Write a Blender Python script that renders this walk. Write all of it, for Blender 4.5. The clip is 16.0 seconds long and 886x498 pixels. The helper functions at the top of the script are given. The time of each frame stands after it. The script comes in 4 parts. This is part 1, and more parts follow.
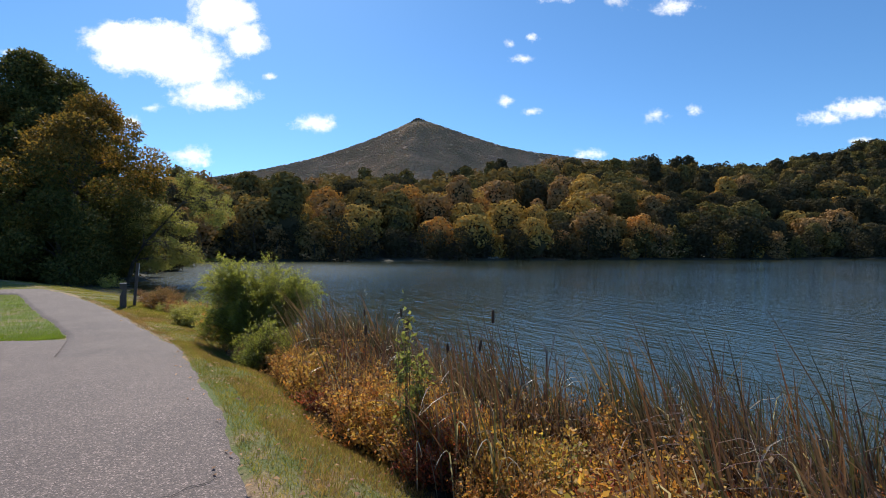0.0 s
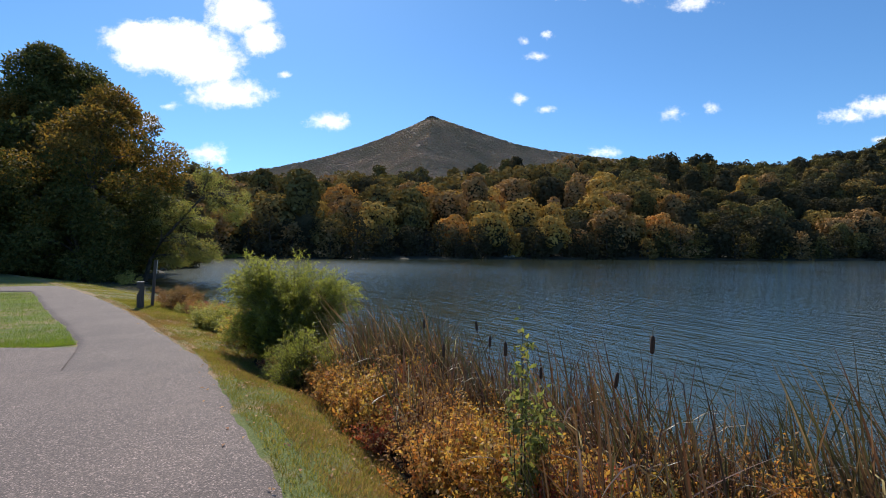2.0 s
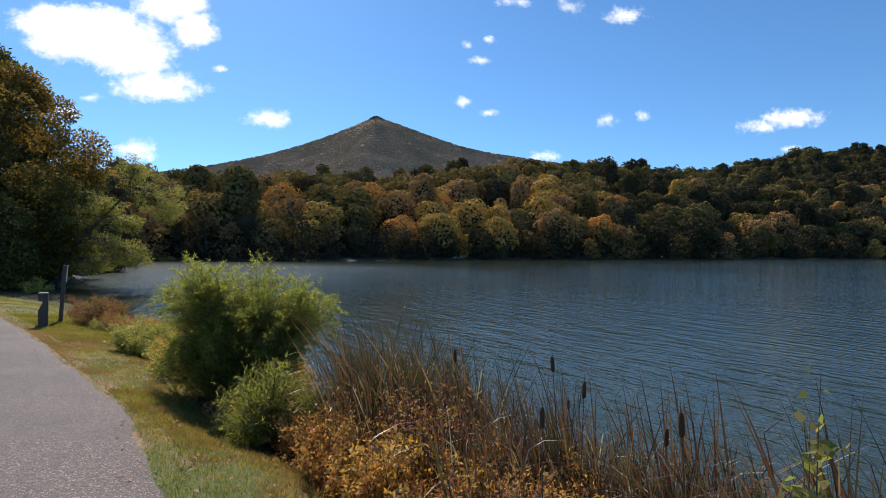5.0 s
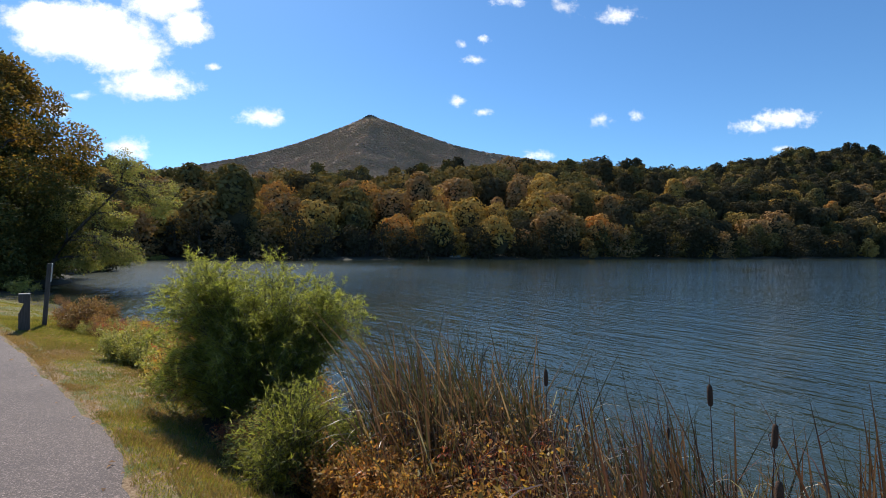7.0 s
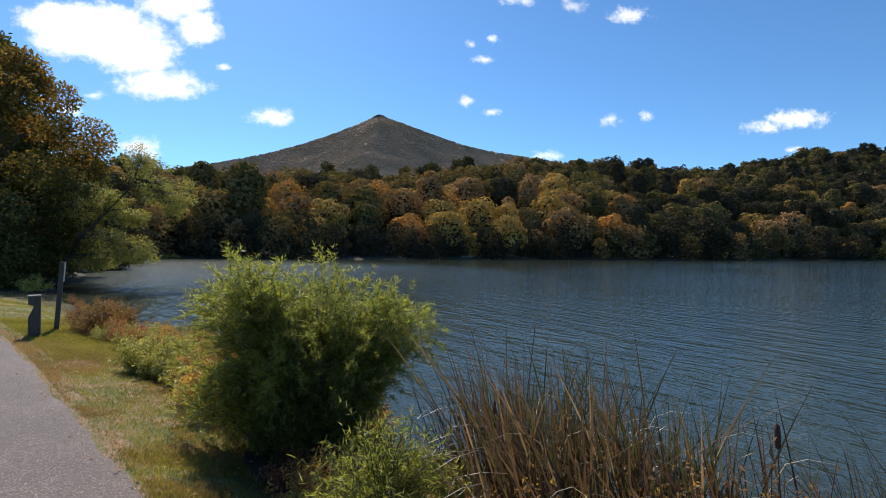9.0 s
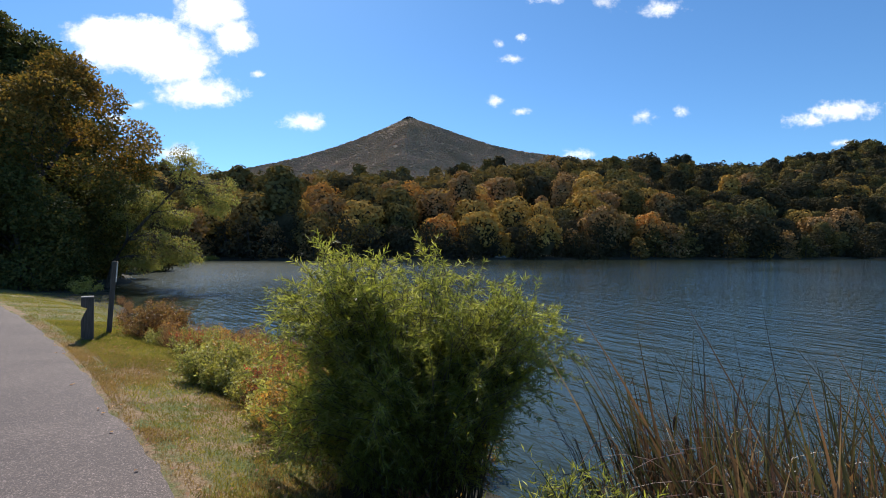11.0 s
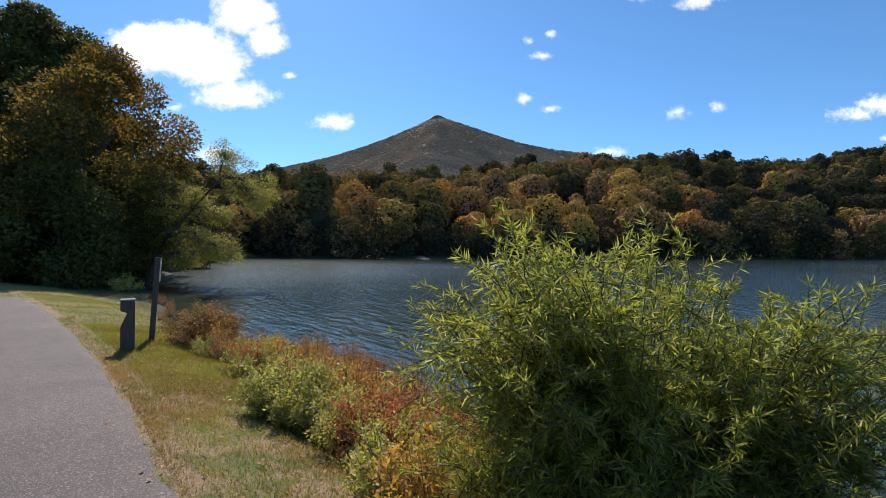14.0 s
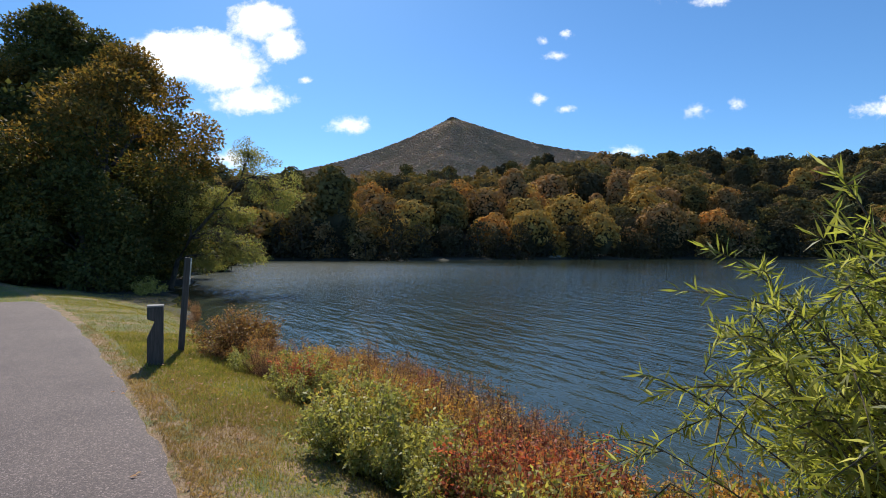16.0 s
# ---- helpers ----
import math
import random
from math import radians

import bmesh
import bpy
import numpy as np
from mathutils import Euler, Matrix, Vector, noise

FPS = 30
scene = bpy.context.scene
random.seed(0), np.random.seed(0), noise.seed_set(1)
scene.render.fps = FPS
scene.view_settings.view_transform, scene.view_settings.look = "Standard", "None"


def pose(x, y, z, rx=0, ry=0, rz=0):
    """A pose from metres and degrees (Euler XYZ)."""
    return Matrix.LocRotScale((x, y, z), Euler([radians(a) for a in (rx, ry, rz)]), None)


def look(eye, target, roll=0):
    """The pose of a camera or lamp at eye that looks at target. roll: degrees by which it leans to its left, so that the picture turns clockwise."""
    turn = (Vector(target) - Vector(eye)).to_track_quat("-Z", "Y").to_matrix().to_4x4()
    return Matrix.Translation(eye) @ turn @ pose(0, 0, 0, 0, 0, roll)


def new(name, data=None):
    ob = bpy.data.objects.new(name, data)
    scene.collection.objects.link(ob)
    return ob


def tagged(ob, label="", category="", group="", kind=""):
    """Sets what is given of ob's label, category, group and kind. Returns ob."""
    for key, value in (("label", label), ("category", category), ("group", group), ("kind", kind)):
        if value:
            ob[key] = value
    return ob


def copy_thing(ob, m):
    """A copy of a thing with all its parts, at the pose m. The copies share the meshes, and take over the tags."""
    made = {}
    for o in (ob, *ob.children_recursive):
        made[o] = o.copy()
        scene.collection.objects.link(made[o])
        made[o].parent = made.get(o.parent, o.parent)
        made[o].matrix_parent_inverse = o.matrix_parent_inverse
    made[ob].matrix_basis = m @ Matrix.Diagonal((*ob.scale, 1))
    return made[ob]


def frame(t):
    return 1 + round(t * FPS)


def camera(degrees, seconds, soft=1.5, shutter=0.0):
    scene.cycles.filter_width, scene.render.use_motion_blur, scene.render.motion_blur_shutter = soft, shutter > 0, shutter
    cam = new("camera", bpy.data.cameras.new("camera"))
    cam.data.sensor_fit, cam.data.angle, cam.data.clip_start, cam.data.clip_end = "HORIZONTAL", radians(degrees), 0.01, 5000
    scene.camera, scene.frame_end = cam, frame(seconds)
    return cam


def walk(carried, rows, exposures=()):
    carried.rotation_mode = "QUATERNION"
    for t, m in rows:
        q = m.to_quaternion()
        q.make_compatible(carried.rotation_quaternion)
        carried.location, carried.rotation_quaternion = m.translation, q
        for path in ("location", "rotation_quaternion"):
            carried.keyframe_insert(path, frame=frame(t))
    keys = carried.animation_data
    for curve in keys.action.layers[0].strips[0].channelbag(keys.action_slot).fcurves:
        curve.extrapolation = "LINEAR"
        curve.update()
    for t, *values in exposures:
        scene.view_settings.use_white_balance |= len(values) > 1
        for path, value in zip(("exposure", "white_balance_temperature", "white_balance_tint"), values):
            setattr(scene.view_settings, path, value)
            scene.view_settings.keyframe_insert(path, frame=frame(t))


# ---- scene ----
cam = camera(85.0, 16.0, 0.95)
PATH = [
    (0, (1.732, -1.669, 1.967), (1.741, 0.331, 1.972), 0.2),
    (0.5, (1.544, -1.309, 1.975), (1.539, 0.691, 1.976), 0.4),
    (1, (1.322, -1.011, 1.989), (1.307, 0.989, 1.989), 0.5),
    (1.5, (1.078, -0.654, 1.965), (1.05, 1.346, 1.966), 0.4),
    (2, (0.854, -0.311, 1.972), (0.811, 1.689, 1.969), 0.6),
    (2.5, (0.642, 0.021, 1.983), (0.637, 2.021, 1.985), 0.5),
    (3, (0.476, 0.352, 1.955), (0.548, 2.351, 1.958), 0.3),
    (3.5, (0.306, 0.722, 1.962), (0.362, 2.721, 1.961), 0.5),
    (4, (0.14, 1.076, 1.968), (0.258, 3.073, 1.968), 0.5),
    (4.5, (0.006, 1.382, 1.968), (0.17, 3.376, 1.972), 0.4),
    (7, (-0.731, 2.859, 1.888), (-0.522, 4.848, 1.889), 0.4),
    (7.5, (-0.918, 3.165, 1.868), (-0.721, 5.155, 1.874), 0.2),
    (8, (-1.117, 3.504, 1.89), (-0.928, 5.495, 1.888), 0.5),
    (10.5, (-2.186, 4.922, 1.784), (-2.081, 6.919, 1.788), 0.5),
    (11, (-2.403, 5.227, 1.755), (-2.35, 7.227, 1.758), 0.3),
    (11.5, (-2.625, 5.507, 1.745), (-2.591, 7.506, 1.75), 0.2),
    (12, (-2.842, 5.79, 1.742), (-2.818, 7.79, 1.746), 0.3),
    (12.5, (-3.032, 6.157, 1.724), (-3.022, 8.157, 1.719), 0.3),
    (13, (-3.247, 6.471, 1.683), (-3.249, 8.471, 1.686), 0.1),
    (13.5, (-3.429, 6.746, 1.681), (-3.453, 8.746, 1.687), 0.4),
    (14, (-3.633, 7.015, 1.692), (-3.695, 9.014, 1.689), 0.5),
    (14.5, (-3.878, 7.319, 1.649), (-3.971, 9.317, 1.652), 0.1),
    (15, (-4.084, 7.577, 1.633), (-4.184, 9.574, 1.63), 0.1),
    (15.5, (-4.326, 7.899, 1.638), (-4.446, 9.896, 1.632), 0.5),
    (16, (-4.572, 8.244, 1.597), (-4.698, 10.24, 1.601), 0.1),
]
walk(cam, [(t, look(eye, target, roll)) for t, eye, target, roll in PATH], [(0.0, 0.29), (16.0, 0.29)])

# ---- light and exposure ----
SUN_AZ, SUN_EL = radians(21), radians(45)       # left of straight ahead; above the horizon
SUN_DIR = Vector((-math.sin(SUN_AZ) * math.cos(SUN_EL), math.cos(SUN_AZ) * math.cos(SUN_EL), math.sin(SUN_EL)))
sun = new("sun", bpy.data.lights.new("sun", "SUN"))
sun.data.energy, sun.data.angle, sun.data.color = 4.4, radians(0.55), (1.0, 0.94, 0.84)
sun.matrix_world = look(SUN_DIR * 50, (0, 0, 0))

rnd = np.random.default_rng(7)
pyr = random.Random(11)


class Nodes:
    """A small writer of node trees."""

    def __init__(self, tree):
        self.tree = tree
        tree.nodes.clear()

    def add(self, kind, inputs=(), **settings):
        n = self.tree.nodes.new(kind)
        for k, v in settings.items():
            setattr(n, k, v)
        for key, v in dict(inputs).items():
            if isinstance(v, bpy.types.NodeSocket):
                self.tree.links.new(v, n.inputs[key])
            else:
                n.inputs[key].default_value = v
        return n

    def math(self, op, a, b=0.0, clamp=False):
        return self.add("ShaderNodeMath", {0: a, 1: b}, operation=op, use_clamp=clamp).outputs[0]

    def ramp(self, fac, stops):
        n = self.add("ShaderNodeValToRGB", {0: fac})
        e = n.color_ramp.elements
        while len(e) < len(stops):
            e.new(0.5)
        for el, (p, c) in zip(e, stops):
            el.position, el.color = p, (*c, 1)
        return n.outputs[0]

    def noise(self, vec, scale, detail=4.0, rough=0.55):
        return self.add("ShaderNodeTexNoise", {"Vector": vec, "Scale": scale, "Detail": detail, "Roughness": rough}).outputs[0]

    def mix(self, fac, a, b, blend="MIX"):
        return self.add("ShaderNodeMix", {0: fac, 6: a, 7: b}, data_type="RGBA", blend_type=blend).outputs[2]


# sky: clear blue with fair-weather clouds; each cloud: across, up (tangents from the start), half-width, half-height
CLOUDS = ((-.60, .415, .155, .066), (-.68, .43, .08, .045), (-.52, .375, .1, .05), (-.475, .32, .1, .04), (-.455, .487, .085, .052), (-.405, .435, .055, .045),
          (-.258, .263, .05, .026), (-.525, .193, .062, .024), (-.642, .261, .035, .022), (-.6, .292, .036, .01), (-.9, .407, .03, .01), (-.353, .357, .017, .009),
          (.133, .309, .03, .015), (.188, .287, .02, .01), (.171, .397, .027, .014), (.142, .428, .014, .011), (.185, .443, .016, .012), (.446, .282, .036, .016),
          (.522, .29, .016, .016), (.80, .276, .07, .02), (.88, .3, .09, .027), (.88, .232, .045, .01), (.484, .508, .055, .022), (.3, .197, .042, .014), (.252, .525, .05, .016), (.36, .52, .035, .018))
world = bpy.data.worlds.new("sky")
scene.world = world
world.use_nodes = True
W = Nodes(world.node_tree)
sky = W.add("ShaderNodeTexSky", sky_type="NISHITA", sun_disc=False, sun_elevation=SUN_EL, sun_rotation=math.tau - SUN_AZ,
            altitude=750.0, air_density=1.0, dust_density=0.35, ozone_density=3.0)
way = W.add("ShaderNodeTexCoord").outputs["Generated"]
sx = W.add("ShaderNodeSeparateXYZ", {0: way})
ahead = W.math("MAXIMUM", sx.outputs[1], 0.05)
flat = W.add("ShaderNodeCombineXYZ", {0: W.math("DIVIDE", sx.outputs[0], ahead), 1: W.math("DIVIDE", sx.outputs[2], ahead), 2: 0.0}).outputs[0]
field = None
for cu, cv, ru, rv in CLOUDS:
    d = W.add("ShaderNodeVectorMath", {0: flat, 1: (cu, cv, 0)}, operation="SUBTRACT").outputs[0]
    d = W.add("ShaderNodeVectorMath", {0: d, 1: (1 / ru, 1 / rv, 0)}, operation="MULTIPLY").outputs[0]
    d = W.add("ShaderNodeVectorMath", {0: d}, operation="LENGTH").outputs["Value"]
    one = W.math("MULTIPLY", W.math("SUBTRACT", 1.0, d), min(2.4, max(0.62, rv / 0.026)))
    field = one if field is None else W.math("MAXIMUM", field, one)
puff = W.noise(W.add("ShaderNodeVectorMath", {0: flat, 1: (1.0, 1.5, 1.0)}, operation="MULTIPLY").outputs[0], 17.0, 8.0, 0.6)
field = W.math("MAXIMUM", field, -0.9)
field = W.math("ADD", field, W.math("MULTIPLY", W.math("SUBTRACT", puff, 0.5), 1.9))
wisp = W.noise(flat, 55.0, 6.0, 0.65)
field = W.math("ADD", field, W.math("MULTIPLY", W.math("SUBTRACT", wisp, 0.5), 1.2))
cover = W.add("ShaderNodeMapRange", {0: field, 1: 0.02, 2: 1.0}, interpolation_type="SMOOTHSTEP").outputs[0]
front = W.add("ShaderNodeMapRange", {0: sx.outputs[1], 1: 0.1, 2: 0.3}).outputs[0]
cover = W.math("MULTIPLY", cover, front, True)
body = W.noise(flat, 7.0, 5.0, 0.5)
white = W.ramp(body, [(0.3, (7.4, 7.9, 8.8)), (0.6, (11.5, 11.5, 11.6))])
sky_tint = W.mix(1.0, sky.outputs[0], (0.66, 1.0, 1.24, 1), "MULTIPLY")
W.add("ShaderNodeOutputWorld", {0: W.add("ShaderNodeBackground", {0: W.mix(cover, sky_tint, white), 1: 0.1}).outputs[0]})


# ---- materials ----
def material(name):
    m = bpy.data.materials.new(name)
    m.use_nodes = True
    return m, Nodes(m.node_tree)


def finish(N, **inputs):
    bsdf = N.add("ShaderNodeBsdfPrincipled", {k.replace("_", " "): v for k, v in inputs.items()})
    N.add("ShaderNodeOutputMaterial", {0: bsdf.outputs[0]})
    return bsdf


def bump(N, height, strength, distance):
    return N.add("ShaderNodeBump", {"Height": height, "Strength": strength, "Distance": distance}).outputs[0]


def leaf_material(name, tones, through_light=0.4, rough=0.55, patch=0.25, gloss=0.35, swing=0.3):
    """Foliage: each leaf takes one of the tones; light passes through it."""
    m, N = material(name)
    geo = N.add("ShaderNodeNewGeometry")
    base = N.ramp(geo.outputs["Random Per Island"], [(i / max(1, len(tones) - 1), c) for i, c in enumerate(tones)])
    where = N.add("ShaderNodeTexCoord").outputs["Object"]
    n = N.noise(where, patch, 3.0)
    base = N.mix(1.0, base, N.ramp(n, [(0.32, (0.94 - swing, 0.97 - swing, 0.9 - swing)), (0.68, (0.95 + swing, 0.92 + swing, 0.88 + swing))]), "MULTIPLY")
    own = N.add("ShaderNodeObjectInfo").outputs["Random"]
    base = N.mix(1.0, base, N.ramp(own, [(0.0, (0.85, 0.88, 0.85)), (1.0, (1.12, 1.08, 1.05))]), "MULTIPLY")
    bsdf = N.add("ShaderNodeBsdfPrincipled", {"Base Color": base, "Roughness": rough, "Specular IOR Level": gloss})
    tl = N.add("ShaderNodeBsdfTranslucent", {0: N.mix(1.0, base, (1.5, 1.45, 0.8, 1), "MULTIPLY")})
    N.add("ShaderNodeOutputMaterial", {0: N.add("ShaderNodeMixShader", {0: through_light, 1: bsdf.outputs[0], 2: tl.outputs[0]}).outputs[0]})
    return m


def bark_material(name, dark, light, scale=9.0):
    m, N = material(name)
    p = N.add("ShaderNodeTexCoord").outputs["Object"]
    p = N.add("ShaderNodeVectorMath", {0: p, 1: (1.0, 1.0, 0.22)}, operation="MULTIPLY").outputs[0]
    n = N.noise(p, scale, 6.0, 0.65)
    finish(N, Base_Color=N.ramp(n, [(0.35, dark), (0.7, light)]), Roughness=0.9, Normal=bump(N, n, 0.7, 0.03))
    return m


def ground_material():
    """Mown turf with straw-coloured and bare patches; litter and mud towards the water, painted shade below the far
    trees.
    """
    m, N = material("turf")
    p = N.add("ShaderNodeTexCoord").outputs["Object"]
    big, mid, fine = N.noise(p, 0.55, 4.0), N.noise(p, 2.6, 5.0, 0.65), N.noise(p, 42.0, 5.0, 0.7)
    green = N.ramp(fine, [(0.3, (0.06, 0.08, 0.018)), (0.5, (0.12, 0.145, 0.033)), (0.72, (0.2, 0.21, 0.065))])
    straw = N.ramp(fine, [(0.3, (0.15, 0.088, 0.048)), (0.5, (0.3, 0.195, 0.105)), (0.72, (0.46, 0.34, 0.21))])
    f = N.math("ADD", N.math("MULTIPLY", big, 0.55), N.math("MULTIPLY", mid, 0.6))
    dry = N.add("ShaderNodeMapRange", {0: f, 1: 0.56, 2: 0.72}, interpolation_type="SMOOTHSTEP").outputs[0]
    zone = N.add("ShaderNodeAttribute", attribute_name="dry").outputs["Fac"]
    dry = N.math("ADD", dry, N.math("MULTIPLY", zone, N.add("ShaderNodeMapRange", {0: mid, 1: 0.38, 2: 0.6}).outputs[0]), True)
    earth = N.ramp(fine, [(0.35, (0.05, 0.036, 0.024)), (0.65, (0.17, 0.12, 0.075))])
    bare = N.add("ShaderNodeMapRange", {0: N.noise(p, 3.7, 6.0, 0.7), 1: 0.66, 2: 0.74}).outputs[0]
    col = N.mix(bare, N.mix(dry, green, straw), earth)
    far = N.add("ShaderNodeAttribute", attribute_name="litter_shade").outputs["Fac"]
    # Tones kept very dark so the ground below the trees reads as shaded.
    litter_shade = N.ramp(fine, [(0.3, (0.014, 0.013, 0.008)), (0.6, (0.045, 0.038, 0.02)), (0.8, (0.11, 0.08, 0.04))])
    col = N.mix(far, col, litter_shade)
    finish(N, Base_Color=col, Roughness=0.95, Normal=bump(N, N.math("ADD", fine, N.math("MULTIPLY", mid, 0.6)), 0.8, 0.03))
    return m


def asphalt_material(name, tint, speck_scale, speck):
    m, N = material(name)
    p = N.add("ShaderNodeTexCoord").outputs["Object"]
    stones = N.add("ShaderNodeTexVoronoi", {"Vector": p, "Scale": speck_scale, "Randomness": 1.0})
    tone = N.add("ShaderNodeSeparateColor", {0: stones.outputs["Color"]}).outputs[0]
    col = N.ramp(tone, [(0.0, tuple(c * (1 - 0.45 * speck) for c in tint)), (0.6, tint), (0.86, tuple(c * 1.35 for c in tint)), (1.0, tuple(min(0.7, c * (1.5 + 1.6 * speck)) for c in tint))])
    cloud = N.noise(p, 0.8, 6.0, 0.65)
    col = N.mix(1.0, col, N.ramp(cloud, [(0.3, (0.8, 0.79, 0.8)), (0.7, (1.15, 1.14, 1.12))]), "MULTIPLY")
    stain = N.add("ShaderNodeMapRange", {0: N.noise(p, 3.1, 7.0, 0.7), 1: 0.62, 2: 0.75}).outputs[0]
    col = N.mix(N.math("MULTIPLY", stain, 0.35), col, (0.11, 0.095, 0.085, 1))
    h = N.math("SUBTRACT", 1.0, stones.outputs["Distance"])
    finish(N, Base_Color=col, Roughness=0.82, Normal=bump(N, N.math("ADD", h, N.noise(p, 220.0, 2.0)), 0.55, 0.006))
    return m


WATER_Z = -0.8


def water_material():
    """Wind ripples as true slopes, so that they keep their tilt at any distance."""
    m, N = material("lake_water")
    p = N.add("ShaderNodeTexCoord").outputs["Object"]
    off = N.add("ShaderNodeVectorMath", {0: p, 1: (-36.0, 64.0, WATER_Z)}, operation="SUBTRACT").outputs[0]
    breeze = N.add("ShaderNodeMapRange", {0: N.add("ShaderNodeVectorMath", {0: off}, operation="LENGTH").outputs["Value"], 1: 58.0, 2: 20.0}, interpolation_type="SMOOTHSTEP").outputs[0]
    gust = N.add("ShaderNodeMapRange", {0: N.noise(p, 0.05, 3.0), 1: 0.35, 2: 0.65, 3: 0.7, 4: 1.2}).outputs[0]
    swell = N.math("MULTIPLY", gust, N.math("ADD", 1.0, N.math("MULTIPLY", breeze, 1.5)))
    step = 0.015

    def height(dx, dy):
        at = N.add("ShaderNodeVectorMath", {0: p, 1: (dx, dy, 0.0)}, operation="ADD").outputs[0]
        h = None
        for turn, scale, long, amp in ((-70, 1.5, 5.0, 0.062), (-50, 2.6, 3.5, 0.045), (-80, 5.2, 2.6, 0.02), (-58, 15.0, 2.0, 0.012)):
            q = N.add("ShaderNodeMapping", {"Vector": at, "Rotation": (0, 0, radians(turn)), "Scale": (long, 0.8, 1.0)}, vector_type="TEXTURE").outputs[0]
            one = N.math("MULTIPLY", N.noise(q, scale, 1.5, 0.5), amp)
            h = one if h is None else N.math("ADD", h, one)
        return h

    here = height(0.0, 0.0)
    tilt = [N.math("MULTIPLY", N.math("MULTIPLY", N.math("SUBTRACT", here, height(*d)), 1 / step), swell) for d in ((step, 0.0), (0.0, step))]
    up = N.add("ShaderNodeCombineXYZ", {0: tilt[0], 1: tilt[1], 2: 1.0}).outputs[0]
    up = N.add("ShaderNodeVectorMath", {0: up}, operation="NORMALIZE").outputs[0]
    col = N.ramp(N.noise(p, 0.3, 3.0), [(0.3, (0.028, 0.037, 0.026)), (0.7, (0.038, 0.05, 0.035))])
    finish(N, Base_Color=col, Roughness=N.math("ADD", 0.06, N.math("MULTIPLY", breeze, 0.15)), IOR=1.333, Specular_Tint=(0.51, 0.54, 0.38, 1), Normal=up)
    return m


M_TURF = ground_material()
M_ASPHALT_OLD = asphalt_material("coarse_asphalt", (0.13, 0.096, 0.085), 105.0, 1.1)
M_ASPHALT = asphalt_material("smooth_asphalt", (0.12, 0.09, 0.081), 120.0, 0.8)
M_WATER = water_material()
M_BARK = bark_material("bark", (0.025, 0.02, 0.016), (0.13, 0.105, 0.085))
M_STEM = bark_material("stem", (0.045, 0.035, 0.02), (0.16, 0.12, 0.07), 30.0)
M_REDSTEM = bark_material("red_stem", (0.06, 0.02, 0.014), (0.2, 0.085, 0.05), 30.0)
L_WILLOW = leaf_material("willow_leaf", [(0.17, 0.19, 0.048), (0.25, 0.268, 0.064), (0.34, 0.345, 0.085), (0.21, 0.212, 0.064), (0.44, 0.43, 0.21)], 0.68, 0.45, 1.4, swing=0.14)
L_GREEN = leaf_material("green_leaf", [(0.26, 0.27, 0.07), (0.38, 0.37, 0.1), (0.5, 0.45, 0.15), (0.28, 0.24, 0.075), (0.55, 0.52, 0.27)], 0.46, 0.5, 1.5)
L_YELLOW = leaf_material("yellow_leaf", [(0.4, 0.27, 0.08), (0.55, 0.34, 0.1), (0.62, 0.39, 0.11), (0.48, 0.21, 0.07), (0.35, 0.27, 0.08), (0.24, 0.11, 0.055)], 0.46, 0.55, 1.5)
L_ORANGE = leaf_material("orange_leaf", [(0.54, 0.24, 0.075), (0.6, 0.35, 0.11), (0.5, 0.17, 0.065), (0.56, 0.38, 0.15), (0.3, 0.13, 0.07), (0.42, 0.27, 0.1)], 0.48, 0.6, 1.5)
L_RED = leaf_material("red_leaf", [(0.42, 0.09, 0.065), (0.51, 0.125, 0.078), (0.33, 0.095, 0.07), (0.5, 0.23, 0.1), (0.22, 0.075, 0.06)], 0.46, 0.6, 1.5)
L_FRESH = leaf_material("fresh_leaf", [(0.2, 0.26, 0.05), (0.28, 0.34, 0.07), (0.38, 0.4, 0.1)], 0.5, 0.5, 1.5)
L_RUST = leaf_material("rust_leaf", [(0.24, 0.115, 0.05), (0.33, 0.17, 0.07), (0.16, 0.09, 0.045), (0.4, 0.24, 0.09), (0.14, 0.11, 0.045)], 0.36, 0.6, 1.5)
L_BROWN = leaf_material("brown_leaf", [(0.22, 0.1, 0.065), (0.36, 0.19, 0.11), (0.48, 0.29, 0.17), (0.28, 0.11, 0.075)], 0.42, 0.7, 1.5)
L_REEDGREEN = leaf_material("reed_green", [(0.055, 0.058, 0.038), (0.08, 0.08, 0.05), (0.11, 0.098, 0.06), (0.085, 0.062, 0.046)], 0.26, 0.34, 1.0)
L_REEDBROWN = leaf_material("reed_dry", [(0.085, 0.05, 0.042), (0.13, 0.072, 0.06), (0.2, 0.122, 0.1), (0.14, 0.06, 0.052), (0.28, 0.195, 0.16)], 0.3, 0.36, 1.0)
L_REEDPALE = leaf_material("reed_bleached", [(0.4, 0.33, 0.27), (0.56, 0.49, 0.43), (0.34, 0.26, 0.2)], 0.35, 0.35, 1.0)
L_GRASS = leaf_material("grass_blade", [(0.135, 0.155, 0.03), (0.195, 0.21, 0.043), (0.275, 0.235, 0.065), (0.35, 0.26, 0.1)], 0.45, 0.6, 0.9)
L_LAWN = leaf_material("lawn_blade", [(0.12, 0.19, 0.03), (0.17, 0.25, 0.04), (0.23, 0.28, 0.05)], 0.45, 0.6, 0.9)
L_STRAW = leaf_material("straw_blade", [(0.24, 0.165, 0.07), (0.36, 0.24, 0.115), (0.44, 0.31, 0.165), (0.31, 0.175, 0.09), (0.25, 0.19, 0.07)], 0.4, 0.6, 0.7, swing=0.18)
